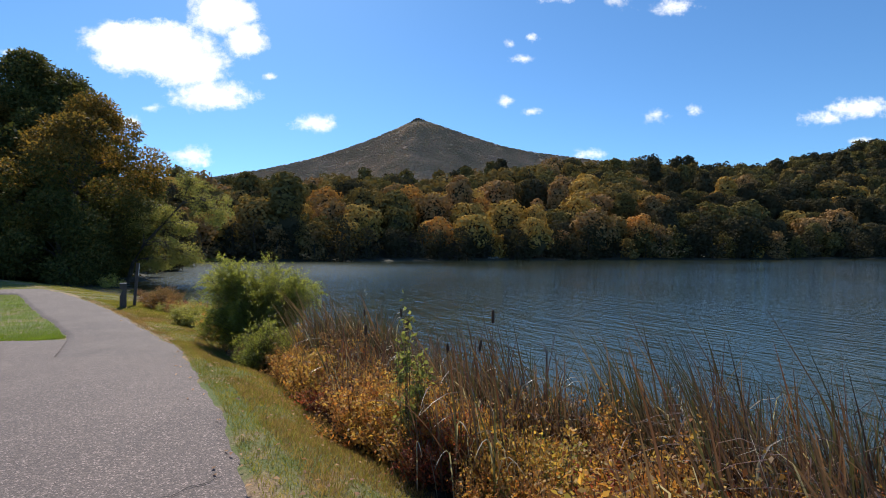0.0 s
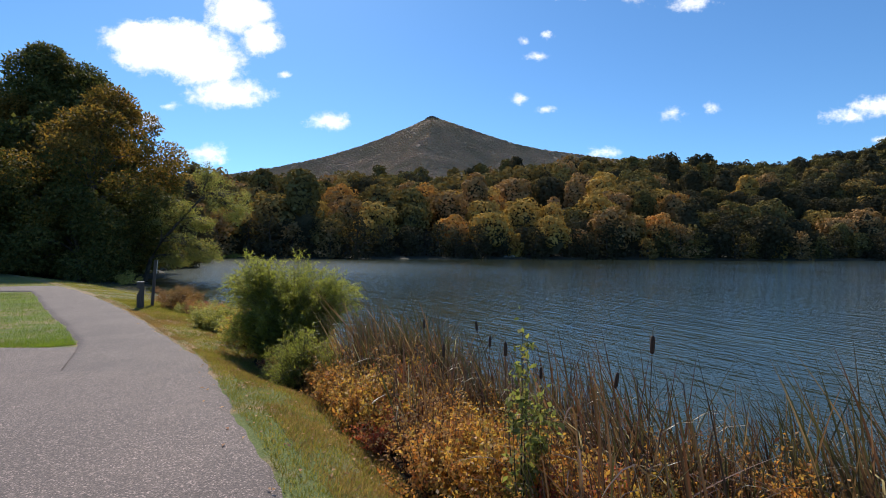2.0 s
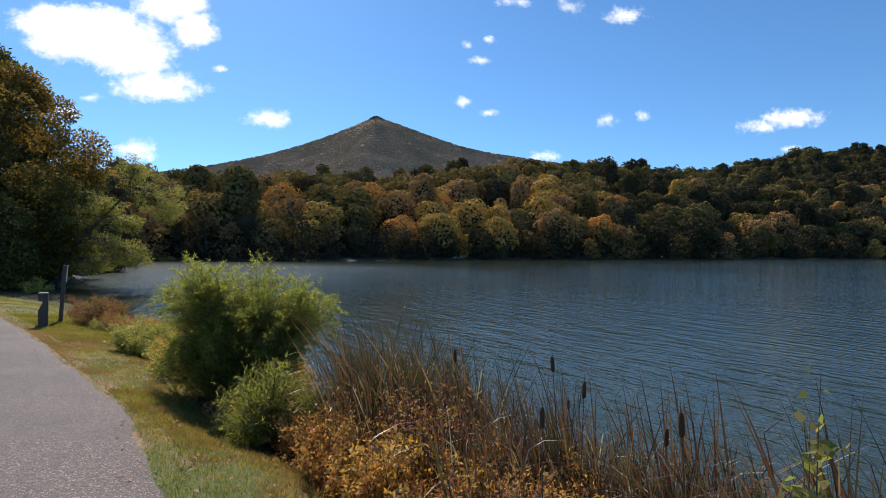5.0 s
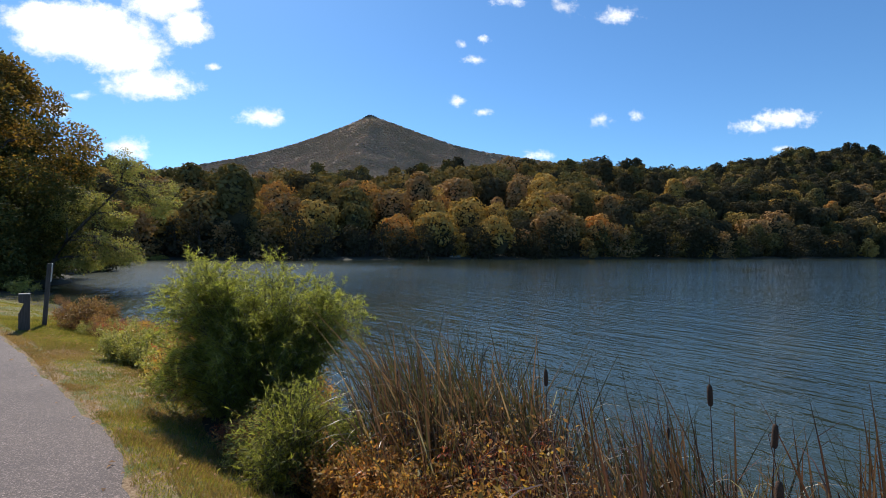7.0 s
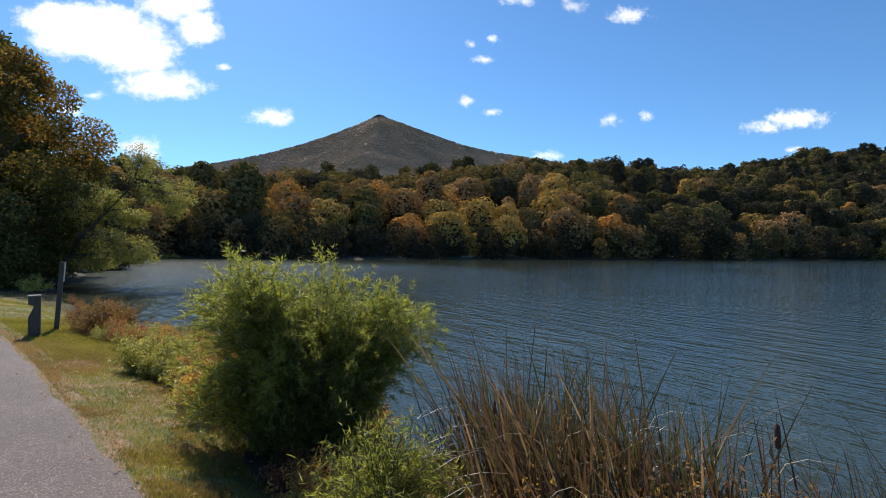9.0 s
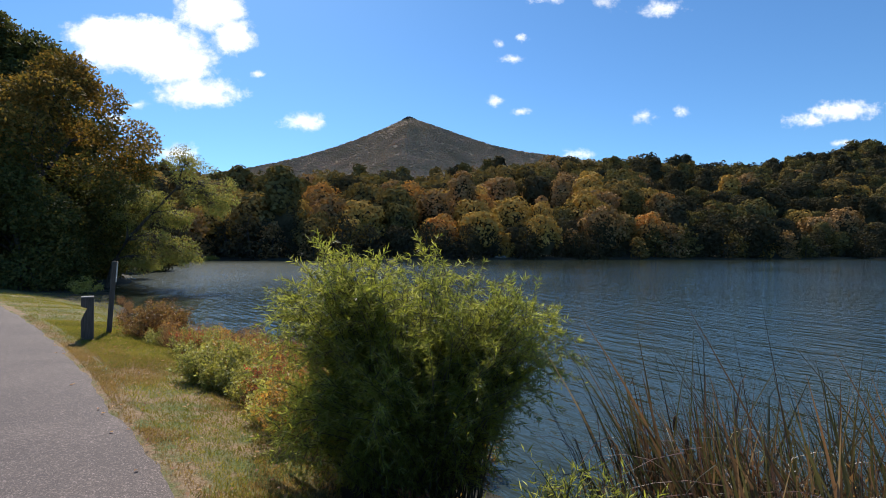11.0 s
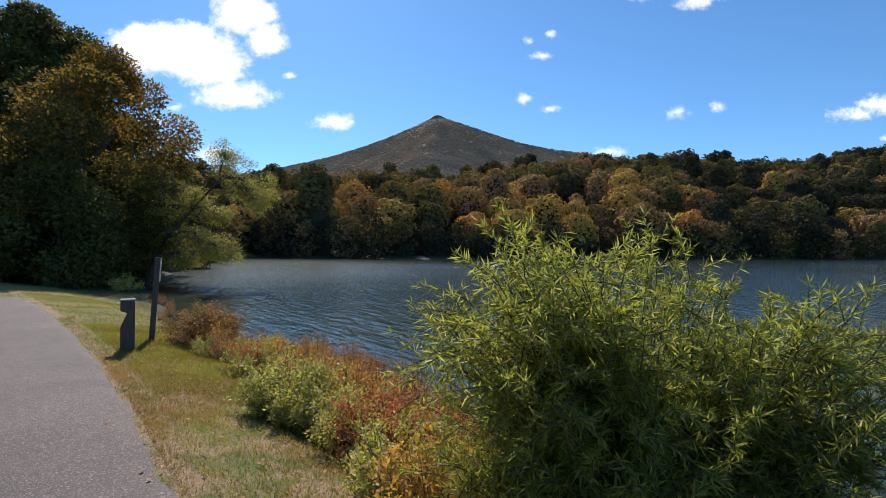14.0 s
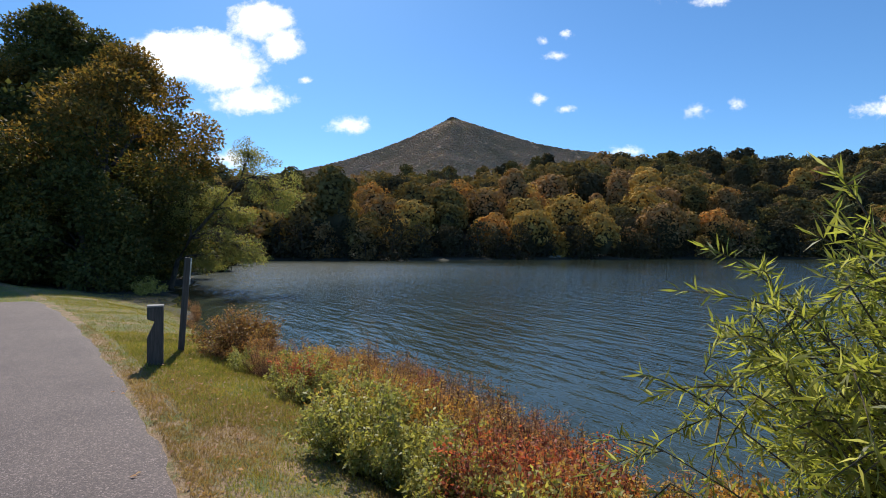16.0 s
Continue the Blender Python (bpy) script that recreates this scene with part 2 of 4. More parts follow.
FOREST = [leaf_material("forest_" + n, t, 0.13, 0.9, 0.085, 0.0, 0.3) for n, t in (
    ("green", [(0.16, 0.128, 0.056), (0.18, 0.142, 0.062), (0.2, 0.158, 0.068)]),
    # deep: darkened so the shore row carries its shade in the leaf colour
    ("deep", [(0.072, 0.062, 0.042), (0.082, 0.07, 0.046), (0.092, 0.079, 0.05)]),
    ("olive", [(0.25, 0.17, 0.072), (0.275, 0.188, 0.078), (0.3, 0.205, 0.085)]),
    ("gold", [(0.48, 0.305, 0.1), (0.52, 0.33, 0.108), (0.56, 0.355, 0.116)]),
    ("orange", [(0.52, 0.27, 0.095), (0.56, 0.29, 0.1), (0.6, 0.315, 0.108)]),
    ("rust", [(0.36, 0.215, 0.11), (0.39, 0.235, 0.118), (0.42, 0.252, 0.126)]))]
# Brown woods paled towards grey-pink: the distance haze is put into these tones.
L_MOUNT = leaf_material("hazy_mountain_wood", [(0.53, 0.42, 0.41), (0.52, 0.41, 0.39), (0.5, 0.42, 0.39), (0.54, 0.42, 0.39), (0.47, 0.41, 0.37)], 0.5, 0.9, 0.012, 0.0, 0.16)
L_TREE_DARK = leaf_material("tree_leaf_dark", [(0.06, 0.066, 0.03), (0.09, 0.098, 0.038), (0.125, 0.126, 0.045), (0.18, 0.135, 0.048)], 0.32, 0.65, 0.5, 0.1)
L_TREE_GOLD = leaf_material("tree_leaf_gold", [(0.085, 0.078, 0.03), (0.155, 0.115, 0.038), (0.245, 0.155, 0.048), (0.33, 0.185, 0.056), (0.11, 0.088, 0.036)], 0.45, 0.65, 0.5, 0.1)
L_TREE_LIME = leaf_material("tree_leaf_lime", [(0.17, 0.185, 0.075), (0.24, 0.26, 0.1), (0.3, 0.29, 0.11), (0.28, 0.22, 0.09)], 0.5, 0.6, 0.5, 0.15)


# ---- plan: a runs along the path, b across it towards the lake ----
AX, AY = -0.545, 0.8385


def to_world(a, b):
    return AX * a + AY * b, AY * a - AX * b


def to_plan(x, y):
    return AX * x + AY * y, AY * x - AX * y


def smooth(lo, hi, v):
    t = np.clip((v - lo) / (hi - lo), 0, 1)
    return t * t * (3 - 2 * t)


def path_z(a):
    return 0.42 * (1 - smooth(0.0, 11.0, a))


def edge_right(a):
    return 1.4 - 0.16 * (1 - smooth(0.0, 4.0, a)) - 0.034 * np.maximum(a - 6.8, 0) ** 1.56 + 0.1 * np.exp(-((a - 8.4) / 1.6) ** 2) - 0.06 * smooth(10.3, 12.0, a)


def edge_bank(a):
    return 2.22 + 0.36 * (1 - smooth(4.5, 8.0, a)) - 0.012 * np.maximum(a - 9.5, 0) ** 1.9 + 0.1 * np.sin(a * 1.3) + 0.06 * np.sin(a * 3.1 + 1)


def edge_shore(a):
    s = 6.1 - 0.9 * smooth(0.0, 3.5, a) - 0.8 * smooth(5.5, 9.0, a) - 2.9 * smooth(17.6, 24.0, a) + 4.0 * smooth(50.0, 120.0, a)
    return s + 0.15 * np.sin(a * 0.9) + 0.08 * np.sin(a * 2.3)


def far_shore(x):
    return 128 + 0.32 * x + 2.5 * np.sin(x * 0.05) + 1.2 * np.sin(x * 0.13 + 1)


def ridge_angle(q):
    """How high the wooded hill stands over its distance, by direction."""
    return 0.168 + 0.042 * smooth(-0.05, 0.3, q) - 0.012 * smooth(0.45, 0.62, q) + 0.052 * smooth(0.62, 0.95, q) + 0.1 * smooth(0.95, 1.6, q)


def hill_z(x, y):
    d = y - far_shore(x)
    q = x / np.maximum(y, 30)
    top = ridge_angle(q) * (far_shore(x) + 170) - 18
    k = np.clip(d / 170, 0, 3)
    rise = np.where(k < 1, k ** 0.92, 1 - 0.12 * (k - 1))
    return -1.1 + 0.75 * smooth(-1.5, 1.0, d) + rise * top * smooth(0, 30, d)


def ground_z(x, y):
    a, b = to_plan(x, y)
    zp, br, bg, bs = path_z(a), edge_right(a), edge_bank(a), edge_shore(a)
    bs = np.maximum(bs, bg + 0.6)
    u = np.clip((b - br) / (bg - br), 0, 1)
    v = np.clip((b - bg) / (bs - bg), 0, 1)
    near = zp - (zp + 0.22) * u ** 1.4 - 0.64 * v ** 0.8
    near = near - np.clip((b - bs) * 0.25, 0, 2.2)
    lumps = 0.03 * np.sin(x * 1.7 + 2 * np.sin(y * 0.8)) * np.sin(y * 1.3) * (b > br + 0.25)
    left = np.clip(-b - 14, 0, 400) * 0.05
    far = np.hypot(x, y) > 430
    near = near + lumps + left * smooth(5, 60, a) - 0.02 * (b < br)
    return np.where(far, 2.0, np.maximum(near, np.where(y > 60, hill_z(x, y), -9.0)))


# ---- mesh helpers ----
def raw(name, V, F, mats, index=None, smooth_faces=False):
    """A mesh from arrays: corners (n, 3) and faces (m, k)."""
    V, F = np.asarray(V, np.float32), np.asarray(F, np.int32)
    me = bpy.data.meshes.new(name)
    m, k = F.shape
    me.vertices.add(len(V))
    me.vertices.foreach_set("co", V.ravel())
    me.loops.add(m * k)
    me.loops.foreach_set("vertex_index", F.ravel())
    me.polygons.add(m)
    me.polygons.foreach_set("loop_start", np.arange(0, m * k, k, dtype=np.int32))
    for mat in mats if isinstance(mats, (list, tuple)) else [mats]:
        me.materials.append(mat)
    if index is not None:
        me.polygons.foreach_set("material_index", np.asarray(index, np.int32))
    if smooth_faces:
        me.polygons.foreach_set("use_smooth", np.ones(m, bool))
    me.update(calc_edges=True)
    me.validate()
    return me


def part(name, me, parent=None, label=""):
    ob = new(name, me)
    ob.parent = parent
    return tagged(ob, label)


def box_bm(sx, sy, sz, bevel=0.01):
    bm = bmesh.new()
    bmesh.ops.create_cube(bm, size=1.0)
    bmesh.ops.scale(bm, vec=(sx, sy, sz), verts=bm.verts)
    bmesh.ops.bevel(bm, geom=bm.edges[:], offset=bevel, segments=2, affect="EDGES", profile=0.6)
    return bm


def bm_mesh(name, bm, mat):
    me = bpy.data.meshes.new(name)
    bm.to_mesh(me)
    bm.free()
    me.materials.append(mat)
    return me


def unit(v):
    return v / np.maximum(np.linalg.norm(v, axis=-1, keepdims=True), 1e-9)


def leaf_cards(P, D, Nn, L, Wd, fold=0.12):
    """Folded leaves: four corners each, from stalk P along D."""
    n = len(P)
    D = unit(D)
    S = unit(np.cross(D, Nn))
    up = np.cross(S, D)
    L, Wd = np.broadcast_to(L, n)[:, None], np.broadcast_to(Wd, n)[:, None]
    mid = P + D * L * 0.42 + up * Wd * fold
    V = np.stack([P, mid + S * Wd / 2, P + D * L - up * L * 0.08, mid - S * Wd / 2], 1).reshape(-1, 3)
    return V, np.arange(4 * n).reshape(n, 4)


def tube(points, radii, sides=6):
    P, R = np.asarray(points, float), np.asarray(radii, float)
    T = unit(np.gradient(P, axis=0))
    ref = np.where(np.abs(T[:, 2:3]) > 0.9, np.array([[1.0, 0, 0]]), np.array([[0, 0, 1.0]]))
    A = unit(np.cross(T, ref))
    B = np.cross(T, A)
    ang = np.linspace(0, math.tau, sides, endpoint=False)
    V = (P[:, None] + R[:, None, None] * (A[:, None] * np.cos(ang)[None, :, None] + B[:, None] * np.sin(ang)[None, :, None])).reshape(-1, 3)
    F = [(i * sides + j, i * sides + (j + 1) % sides, (i + 1) * sides + (j + 1) % sides, (i + 1) * sides + j) for i in range(len(P) - 1) for j in range(sides)]
    return V, np.array(F)


def join(pieces):
    Vs, Fs, n = [], [], 0
    for V, F in pieces:
        Vs.append(V)
        Fs.append(F + n)
        n += len(V)
    return np.concatenate(Vs), np.concatenate(Fs)


def ball(n, r):
    v = unit(r.normal(size=(n, 3)))
    return v


def crown_cards(r, lumps, n, size, droop=0.15, tidy=False, slim=1.0):
    """Leaves or sprays on the outer shells of the lumps (centre, radii)."""
    C = np.array([l[0] for l in lumps], float)
    R = np.array([l[1] for l in lumps], float)
    w = (R[:, 0] * R[:, 2]) / (R[:, 0] * R[:, 2]).sum()
    k = r.choice(len(lumps), n, p=w)
    out = ball(n, r)
    depth = 1 - 0.55 * r.random(n) ** 2.2
    P = C[k] + out * R[k] * depth[:, None]
    P += r.normal(size=(n, 3)) * R[k] * 0.07
    D = unit(out * 0.7 + r.normal(size=(n, 3)) * 0.75 - np.array([0, 0, droop]))
    Nn = unit(out + r.normal(size=(n, 3)) * 0.6 + np.array([0, 0, 0.4]))
    if tidy:                                    # sprays lie along the crown's surface
        Nn = unit(out + r.normal(size=(n, 3)) * 0.16)
        D = unit(np.cross(Nn, ball(n, r)) + Nn * 0.12)
        P = C[k] + out * R[k] * (1 - 0.1 * r.random(n))[:, None]
    s = size * (0.6 + 0.8 * r.random(n))
    return leaf_cards(P, D, Nn, s, s * (0.62 + 0.3 * r.random(n)) * slim)


# ---- ground, path and lake ----
def spread(lo, hi, step, reach, growth=1.07):
    mid = list(np.arange(lo, hi, step))
    out, s, v = [], step, hi
    while v < reach[1]:
        out.append(v)
        s *= growth
        v += s
    inn, s, v = [], step, lo
    while v > reach[0]:
        s *= growth
        v -= s
        inn.append(v)
    return np.array(inn[::-1] + mid + out + [reach[1] + 10])


def build_ground():
    a, b = spread(-7, 34, 0.25, (-900, 2600)), spread(-4, 7, 0.12, (-1800, 2600))
    A, B = np.meshgrid(a, b, indexing="ij")
    X, Y = to_world(A, B)
    Z = ground_z(X, Y)
    V = np.stack([X, Y, Z], -1).reshape(-1, 3)
    na, nb = len(a), len(b)
    i = (np.arange(na - 1)[:, None] * nb + np.arange(nb - 1)[None]).ravel()
    me = raw("ground", V, np.stack([i, i + nb, i + nb + 1, i + 1], 1)[:, ::-1], M_TURF, None, True)
    lit = smooth(-0.1, 0.35, (B - edge_bank(A) - 1.7 * smooth(18.5, 22.5, A))).ravel()
    # Past the path's end the same dark tone paints the trees' shade.
    lit = np.maximum(lit, smooth(36, 44, A).ravel() * 0.85)
    zone = (smooth(7.0, 11.5, A) * smooth(-0.1, 0.1, B - edge_right(A)) * (1 - 0.45 * smooth(15, 20, A))).ravel()
    zone = np.maximum(zone, 1.9 * np.exp(-(((B - edge_right(A) - 0.06) / 0.14) ** 2)).ravel() * smooth(6, 9, A).ravel())
    across = (B - edge_right(A)) / (edge_bank(A) - edge_right(A))
    zone = np.maximum(zone, (0.75 * smooth(0.4, 0.85, across) * (A < 20)).ravel())
    at = me.attributes.new("dry", "FLOAT", "POINT")
    at.data.foreach_set("value", zone.astype(np.float32))
    at = me.attributes.new("litter_shade", "FLOAT", "POINT")
    at.data.foreach_set("value", lit.astype(np.float32))
    return tagged(new("ground", me), "mown grass bank with straw patches sloping to lake", "ground", kind="structure")


def seam(b):
    return 8.0 - 0.85 * b


def lawn_start(b):
    return 11.0 - 0.52 * (b + 0.55)


def path_left(a):
    return edge_right(a) - 1.6 - 0.22 * smooth(12, 17, a) + 0.25 * smooth(19, 25, a) - 4.5 * smooth(25.2, 27.6, a)


def paved(name, rows, lo, hi, start, end, mat, label, lift, crown, sunk="lre"):
    """A sheet of asphalt: across from lo to hi, along from start to end, with its edges let into the turf."""
    n, V = 16, []
    for i in range(rows + 1):
        for j in range(n + 1):
            f = j / n
            b0 = lo(11.0) + (hi(7.0) - lo(11.0)) * f
            a_ = start(b0) + (end(b0) - start(b0)) * i / rows
            b_ = float(lo(a_) + (hi(a_) - lo(a_)) * f)
            x, y = to_world(a_, b_)
            V.append((x, y, float(path_z(a_)) + lift + crown * math.sin(math.pi * f) - (0.05 if (j == 0 and "l" in sunk) or (j == n and "r" in sunk) or (i == rows and "e" in sunk) else 0)))
    m = n + 1
    F = [(i * m + j, i * m + j + 1, (i + 1) * m + j + 1, (i + 1) * m + j) for i in range(rows) for j in range(n)]
    return tagged(new(name, raw(name, V, F, mat, None, True)), label, "path", kind="structure")


def build_path():
    wob = lambda a_: 0.02 * np.sin(a_ * 5.1) + 0.025 * np.sin(a_ * 2.3 + 1) + 0.012 * np.sin(a_ * 13.0)
    paved("path", 150, lambda a_: path_left(a_) - wob(a_ + 9) if a_ > 11 else -0.57, lambda a_: edge_right(a_) + wob(a_), seam, lambda b_: 28.5, M_ASPHALT, "grey asphalt footpath along the lake", 0.018, 0.015)
    paved("pavement", 110, lambda a_: -0.57, lambda a_: edge_right(a_) + wob(a_), lambda b_: -9.0, seam, M_ASPHALT_OLD, "coarse worn asphalt with pale aggregate", 0.018, 0.015, "r")
    paved("pavement_apron", 90, lambda a_: -11.0, lambda a_: -0.5, lambda b_: -9.0, lambda b_: lawn_start(b_) + 0.04 * math.sin(b_ * 7), M_ASPHALT_OLD, "coarse worn asphalt apron beside lawn", 0.013, 0.0, "le")


def build_crack():
    m, N = material("crack")
    finish(N, Base_Color=(0.02, 0.018, 0.017, 1), Roughness=1.0)
    pts, a_, b_ = [], 1.2, 1.1
    for i in range(26):
        pts.append((a_ + 0.02 * math.sin(i * 1.7), b_))
        a_, b_ = a_ - 0.018 + pyr.uniform(-0.02, 0.02), b_ - 0.045
    V, F = [], []
    for i, (u, v) in enumerate(pts):
        w = 0.002 + 0.004 * pyr.random()
        for s in (-1, 1):
            x, y = to_world(u + s * w, v)
            V.append((x, y, float(path_z(u)) + 0.018 + 0.02 * math.sin(math.pi * (v + 0.5) / 1.77) + 0.004))
        if i:
            F.append((2 * i - 2, 2 * i - 1, 2 * i + 1, 2 * i))
    tagged(new("pavement_crack", raw("pavement_crack", V, F, m)), "thin dark crack across the asphalt", "crack", kind="structure")


def build_water():
    V = [(-400, -300, WATER_Z), (900, -300, WATER_Z), (900, 420, WATER_Z), (-400, 420, WATER_Z)]
    tagged(new("water", raw("water", V, [(0, 1, 2, 3)], M_WATER)), "dark blue-green rippled lake water", "lake", kind="structure")


# ---- far woods and mountain ----
def tree_mesh(r, height, radius, n, size, clear=0.25, lean=(0.0, 0.0), lumps_n=9, limbs=6, flat=1.0, slim=1.0):
    """Trunk with limbs, and a crown of many sprays; returns both as arrays."""
    lean = np.array([*lean, 0.0])
    t = np.linspace(0, 1, 8)
    h = height * 0.86
    spine = np.stack([0.05 * radius * np.sin(t * 5 + r.random()), 0.05 * radius * np.cos(t * 4), t * h], 1) + lean * (t ** 1.5)[:, None]
    r0 = height * 0.016 + 0.03
    wood = [tube(spine, r0 * (1.25 - t) + 0.015, 7)]
    lumps = []
    for i in range(lumps_n):
        k = (i + 0.5) / lumps_n
        zc = height * (clear + (0.94 - clear) * k)
        reach = radius * ((0.5 + 0.42 * r.random() if lumps_n > 18 else 0.62) * math.sin(math.pi * min(1, 0.18 + 0.86 * k)) ** 0.7)
        ang = i * 2.4 + r.random() * 1.2
        rl = radius * (0.28 + 0.26 * r.random()) * (1.05 - 0.35 * k) * (12 / max(12, lumps_n)) ** 0.45
        axis = np.array([np.interp(zc / h, t, spine[:, 0]), np.interp(zc / h, t, spine[:, 1]), zc])
        c = axis + np.array([math.cos(ang) * reach, math.sin(ang) * reach, 0])
        lumps.append((c, (rl * 1.15, rl * 1.15, rl * 0.85 * flat)))
        if i < limbs or i % 2:
            s = axis - np.array([0, 0, min(reach, 0.3 * zc)])
            u = np.linspace(0, 1, 6)[:, None]
            arc = s * (1 - u) + c * u + np.array([0, 0, 0.12 * reach]) * (u * (1 - u) * 4)
            wood.append(tube(arc, r0 * 0.5 * (1.1 - u[:, 0]) + 0.012, 5))
            for _ in range(3):
                tip = c + ball(1, r)[0] * rl * 0.95
                m0 = arc[3]
                v = np.linspace(0, 1, 4)[:, None]
                wood.append(tube(m0 * (1 - v) + tip * v + np.array([0, 0, 0.1 * rl]) * v * (1 - v), r0 * 0.18 * (1.1 - v[:, 0]) + 0.008, 4))
    return join(wood), crown_cards(r, lumps, n, size, slim=slim)


def make_tree(name, label, r, mat, bark=None, low=None, **kw):
    wood, leaves = tree_mesh(r, **kw)
    root = tagged(new(name), label, "tree")
    part("trunk", raw("trunk", *wood, bark or M_BARK, None, True), root)
    if low is None:
        part("crown", raw("crown", *leaves, mat), root)
    else:                                       # the lower boughs go dark green, their shade put into the leaf colour
        zc = leaves[0].reshape(-1, 4, 3)[:, 0, 2] / kw["height"]
        turn = (zc + 0.09 * np.sin(np.arange(len(zc)) * 12.9898) < 0.52).astype(int)
        part("crown", raw("crown", *leaves, [mat, low], turn), root)
    return root


def place(ob, x, y, z, turn=0.0, scale=1.0):
    ob.location, ob.rotation_euler, ob.scale = (x, y, z), (0, 0, turn), (scale, scale, scale)
    return ob


def copy_at(ob, x, y, z, turn=0.0, scale=1.0):
    c = copy_thing(ob, Matrix.Translation((x, y, z)) @ Matrix.Rotation(turn, 4, "Z"))
    c.scale = (scale, scale, scale)
    return c


def forest_kind(x, y, u):
    """Which foliage stands where: gold and orange on the middle slope, green above and on the right."""
    d = y - far_shore(x)
    q = x / y
    belt = 1.25 * math.exp(-((d - 36) / 27) ** 2) * (1 - 0.75 * float(smooth(0.35, 0.6, q))) * (0.35 + 0.65 * float(smooth(-0.42, -0.2, q)))
    belt *= 0.55 + 0.9 * (noise.noise((x * 0.03, y * 0.03, 3.0)) + 0.35)
    if u < belt * 0.42:
        return 3
    if u < belt * 0.54:
        return 4
    if u < belt * 0.85:
        return 5
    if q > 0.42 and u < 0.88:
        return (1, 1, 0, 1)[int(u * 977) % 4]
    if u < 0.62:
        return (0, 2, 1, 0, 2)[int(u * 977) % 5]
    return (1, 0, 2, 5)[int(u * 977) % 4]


def build_far_woods():
    r = np.random.default_rng(21)
    protos = []
    for i in range(16):
        fine, i = i < 8, i % 8
        hgt = (10, 11.5, 12.5, 9.5, 11, 12, 15, 10.5)[i]
        rad = (4.4, 5.0, 4.6, 4.2, 5.2, 4.0, 3.4, 4.8)[i]
        lumps = [((0, 0, hgt * 0.6), (rad * 0.78, rad * 0.78, hgt * 0.33))]
        for j in range(15):
            ang, zz = j * 2.4 + 0.7 * r.random(), 0.3 + 0.56 * (j + r.random()) / 15
            out = rad * (0.6 + 0.14 * r.random()) * math.sqrt(max(0.04, 1 - ((zz - 0.46) / 0.46) ** 2))
            size = rad * (0.28 + 0.16 * r.random())
            lumps.append(((math.cos(ang) * out, math.sin(ang) * out, hgt * zz), (size, size, size * 0.9)))
        V, F = crown_cards(r, lumps, 1900 if fine else 750, 0.66 if fine else 1.0, tidy=True)
        # Dark filler inside the crown, standing in for its inner shade.
        shade_core = tube([(0, 0, hgt * c) for c in (0.06, 0.3, 0.6, 0.86)], [rad * c for c in (0.35, 0.6, 0.62, 0.1)], 8)
        protos.append((*join([(V, F), shade_core]), len(F)))
    Vs, Fs, Ms, n = [], [], [], 0
    d = 9.0
    while d < 215:
        step = 9.4 + d * 0.012
        x = -150.0
        while x < 470:
            x += step * (0.75 + 0.6 * r.random())
            dd = d + (r.random() - 0.5) * step
            yy = float(far_shore(x)) + dd
            q = x / yy
            if not (-0.85 < q < 1.3 and yy > 70):
                continue
            V, F, leaves = protos[int(r.integers(8)) + (8 if dd > 75 else 0)]
            s = 0.8 + 0.85 * r.random() ** 1.4
            ang = r.random() * math.tau
            c, si = math.cos(ang), math.sin(ang)
            z = float(hill_z(np.float64(x), np.float64(yy)))
            P = np.stack([(V[:, 0] * c - V[:, 1] * si) * s + x, (V[:, 0] * si + V[:, 1] * c) * s + yy, V[:, 2] * s * 0.95 + z], 1)
            Vs.append(P)
            Fs.append(F + n)
            n += len(P)
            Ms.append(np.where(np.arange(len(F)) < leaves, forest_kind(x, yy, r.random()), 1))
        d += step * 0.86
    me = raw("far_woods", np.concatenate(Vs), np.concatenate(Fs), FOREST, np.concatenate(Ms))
    tagged(new("far_woods", me), "autumn forest in green gold and rust on hillside", "forest", kind="stuff")


def build_shore_trees():
    r = np.random.default_rng(5)
    protos = []
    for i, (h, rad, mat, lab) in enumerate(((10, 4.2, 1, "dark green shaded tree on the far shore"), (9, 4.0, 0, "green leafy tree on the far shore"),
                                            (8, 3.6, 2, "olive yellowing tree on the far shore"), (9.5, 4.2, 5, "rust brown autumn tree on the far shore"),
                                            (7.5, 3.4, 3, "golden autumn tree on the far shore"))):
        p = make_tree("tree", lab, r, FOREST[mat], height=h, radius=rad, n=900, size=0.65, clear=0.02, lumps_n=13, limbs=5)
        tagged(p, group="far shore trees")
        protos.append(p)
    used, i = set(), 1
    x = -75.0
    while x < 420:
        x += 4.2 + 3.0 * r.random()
        # Mostly the deep tone: the front row's shade put into its colour.
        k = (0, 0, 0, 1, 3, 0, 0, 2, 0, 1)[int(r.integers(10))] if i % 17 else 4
        i += 1
        y = float(far_shore(x)) + 0.6 + 5.5 * r.random()
        z = float(hill_z(np.float64(x), np.float64(y))) - 0.15
        s, turn = 0.75 + 0.45 * r.random(), r.random() * 6.28
        if k not in used:
            used.add(k)
            place(protos[k], x, y, z, turn, s)
        else:
            copy_at(protos[k], x, y, z, turn, s)


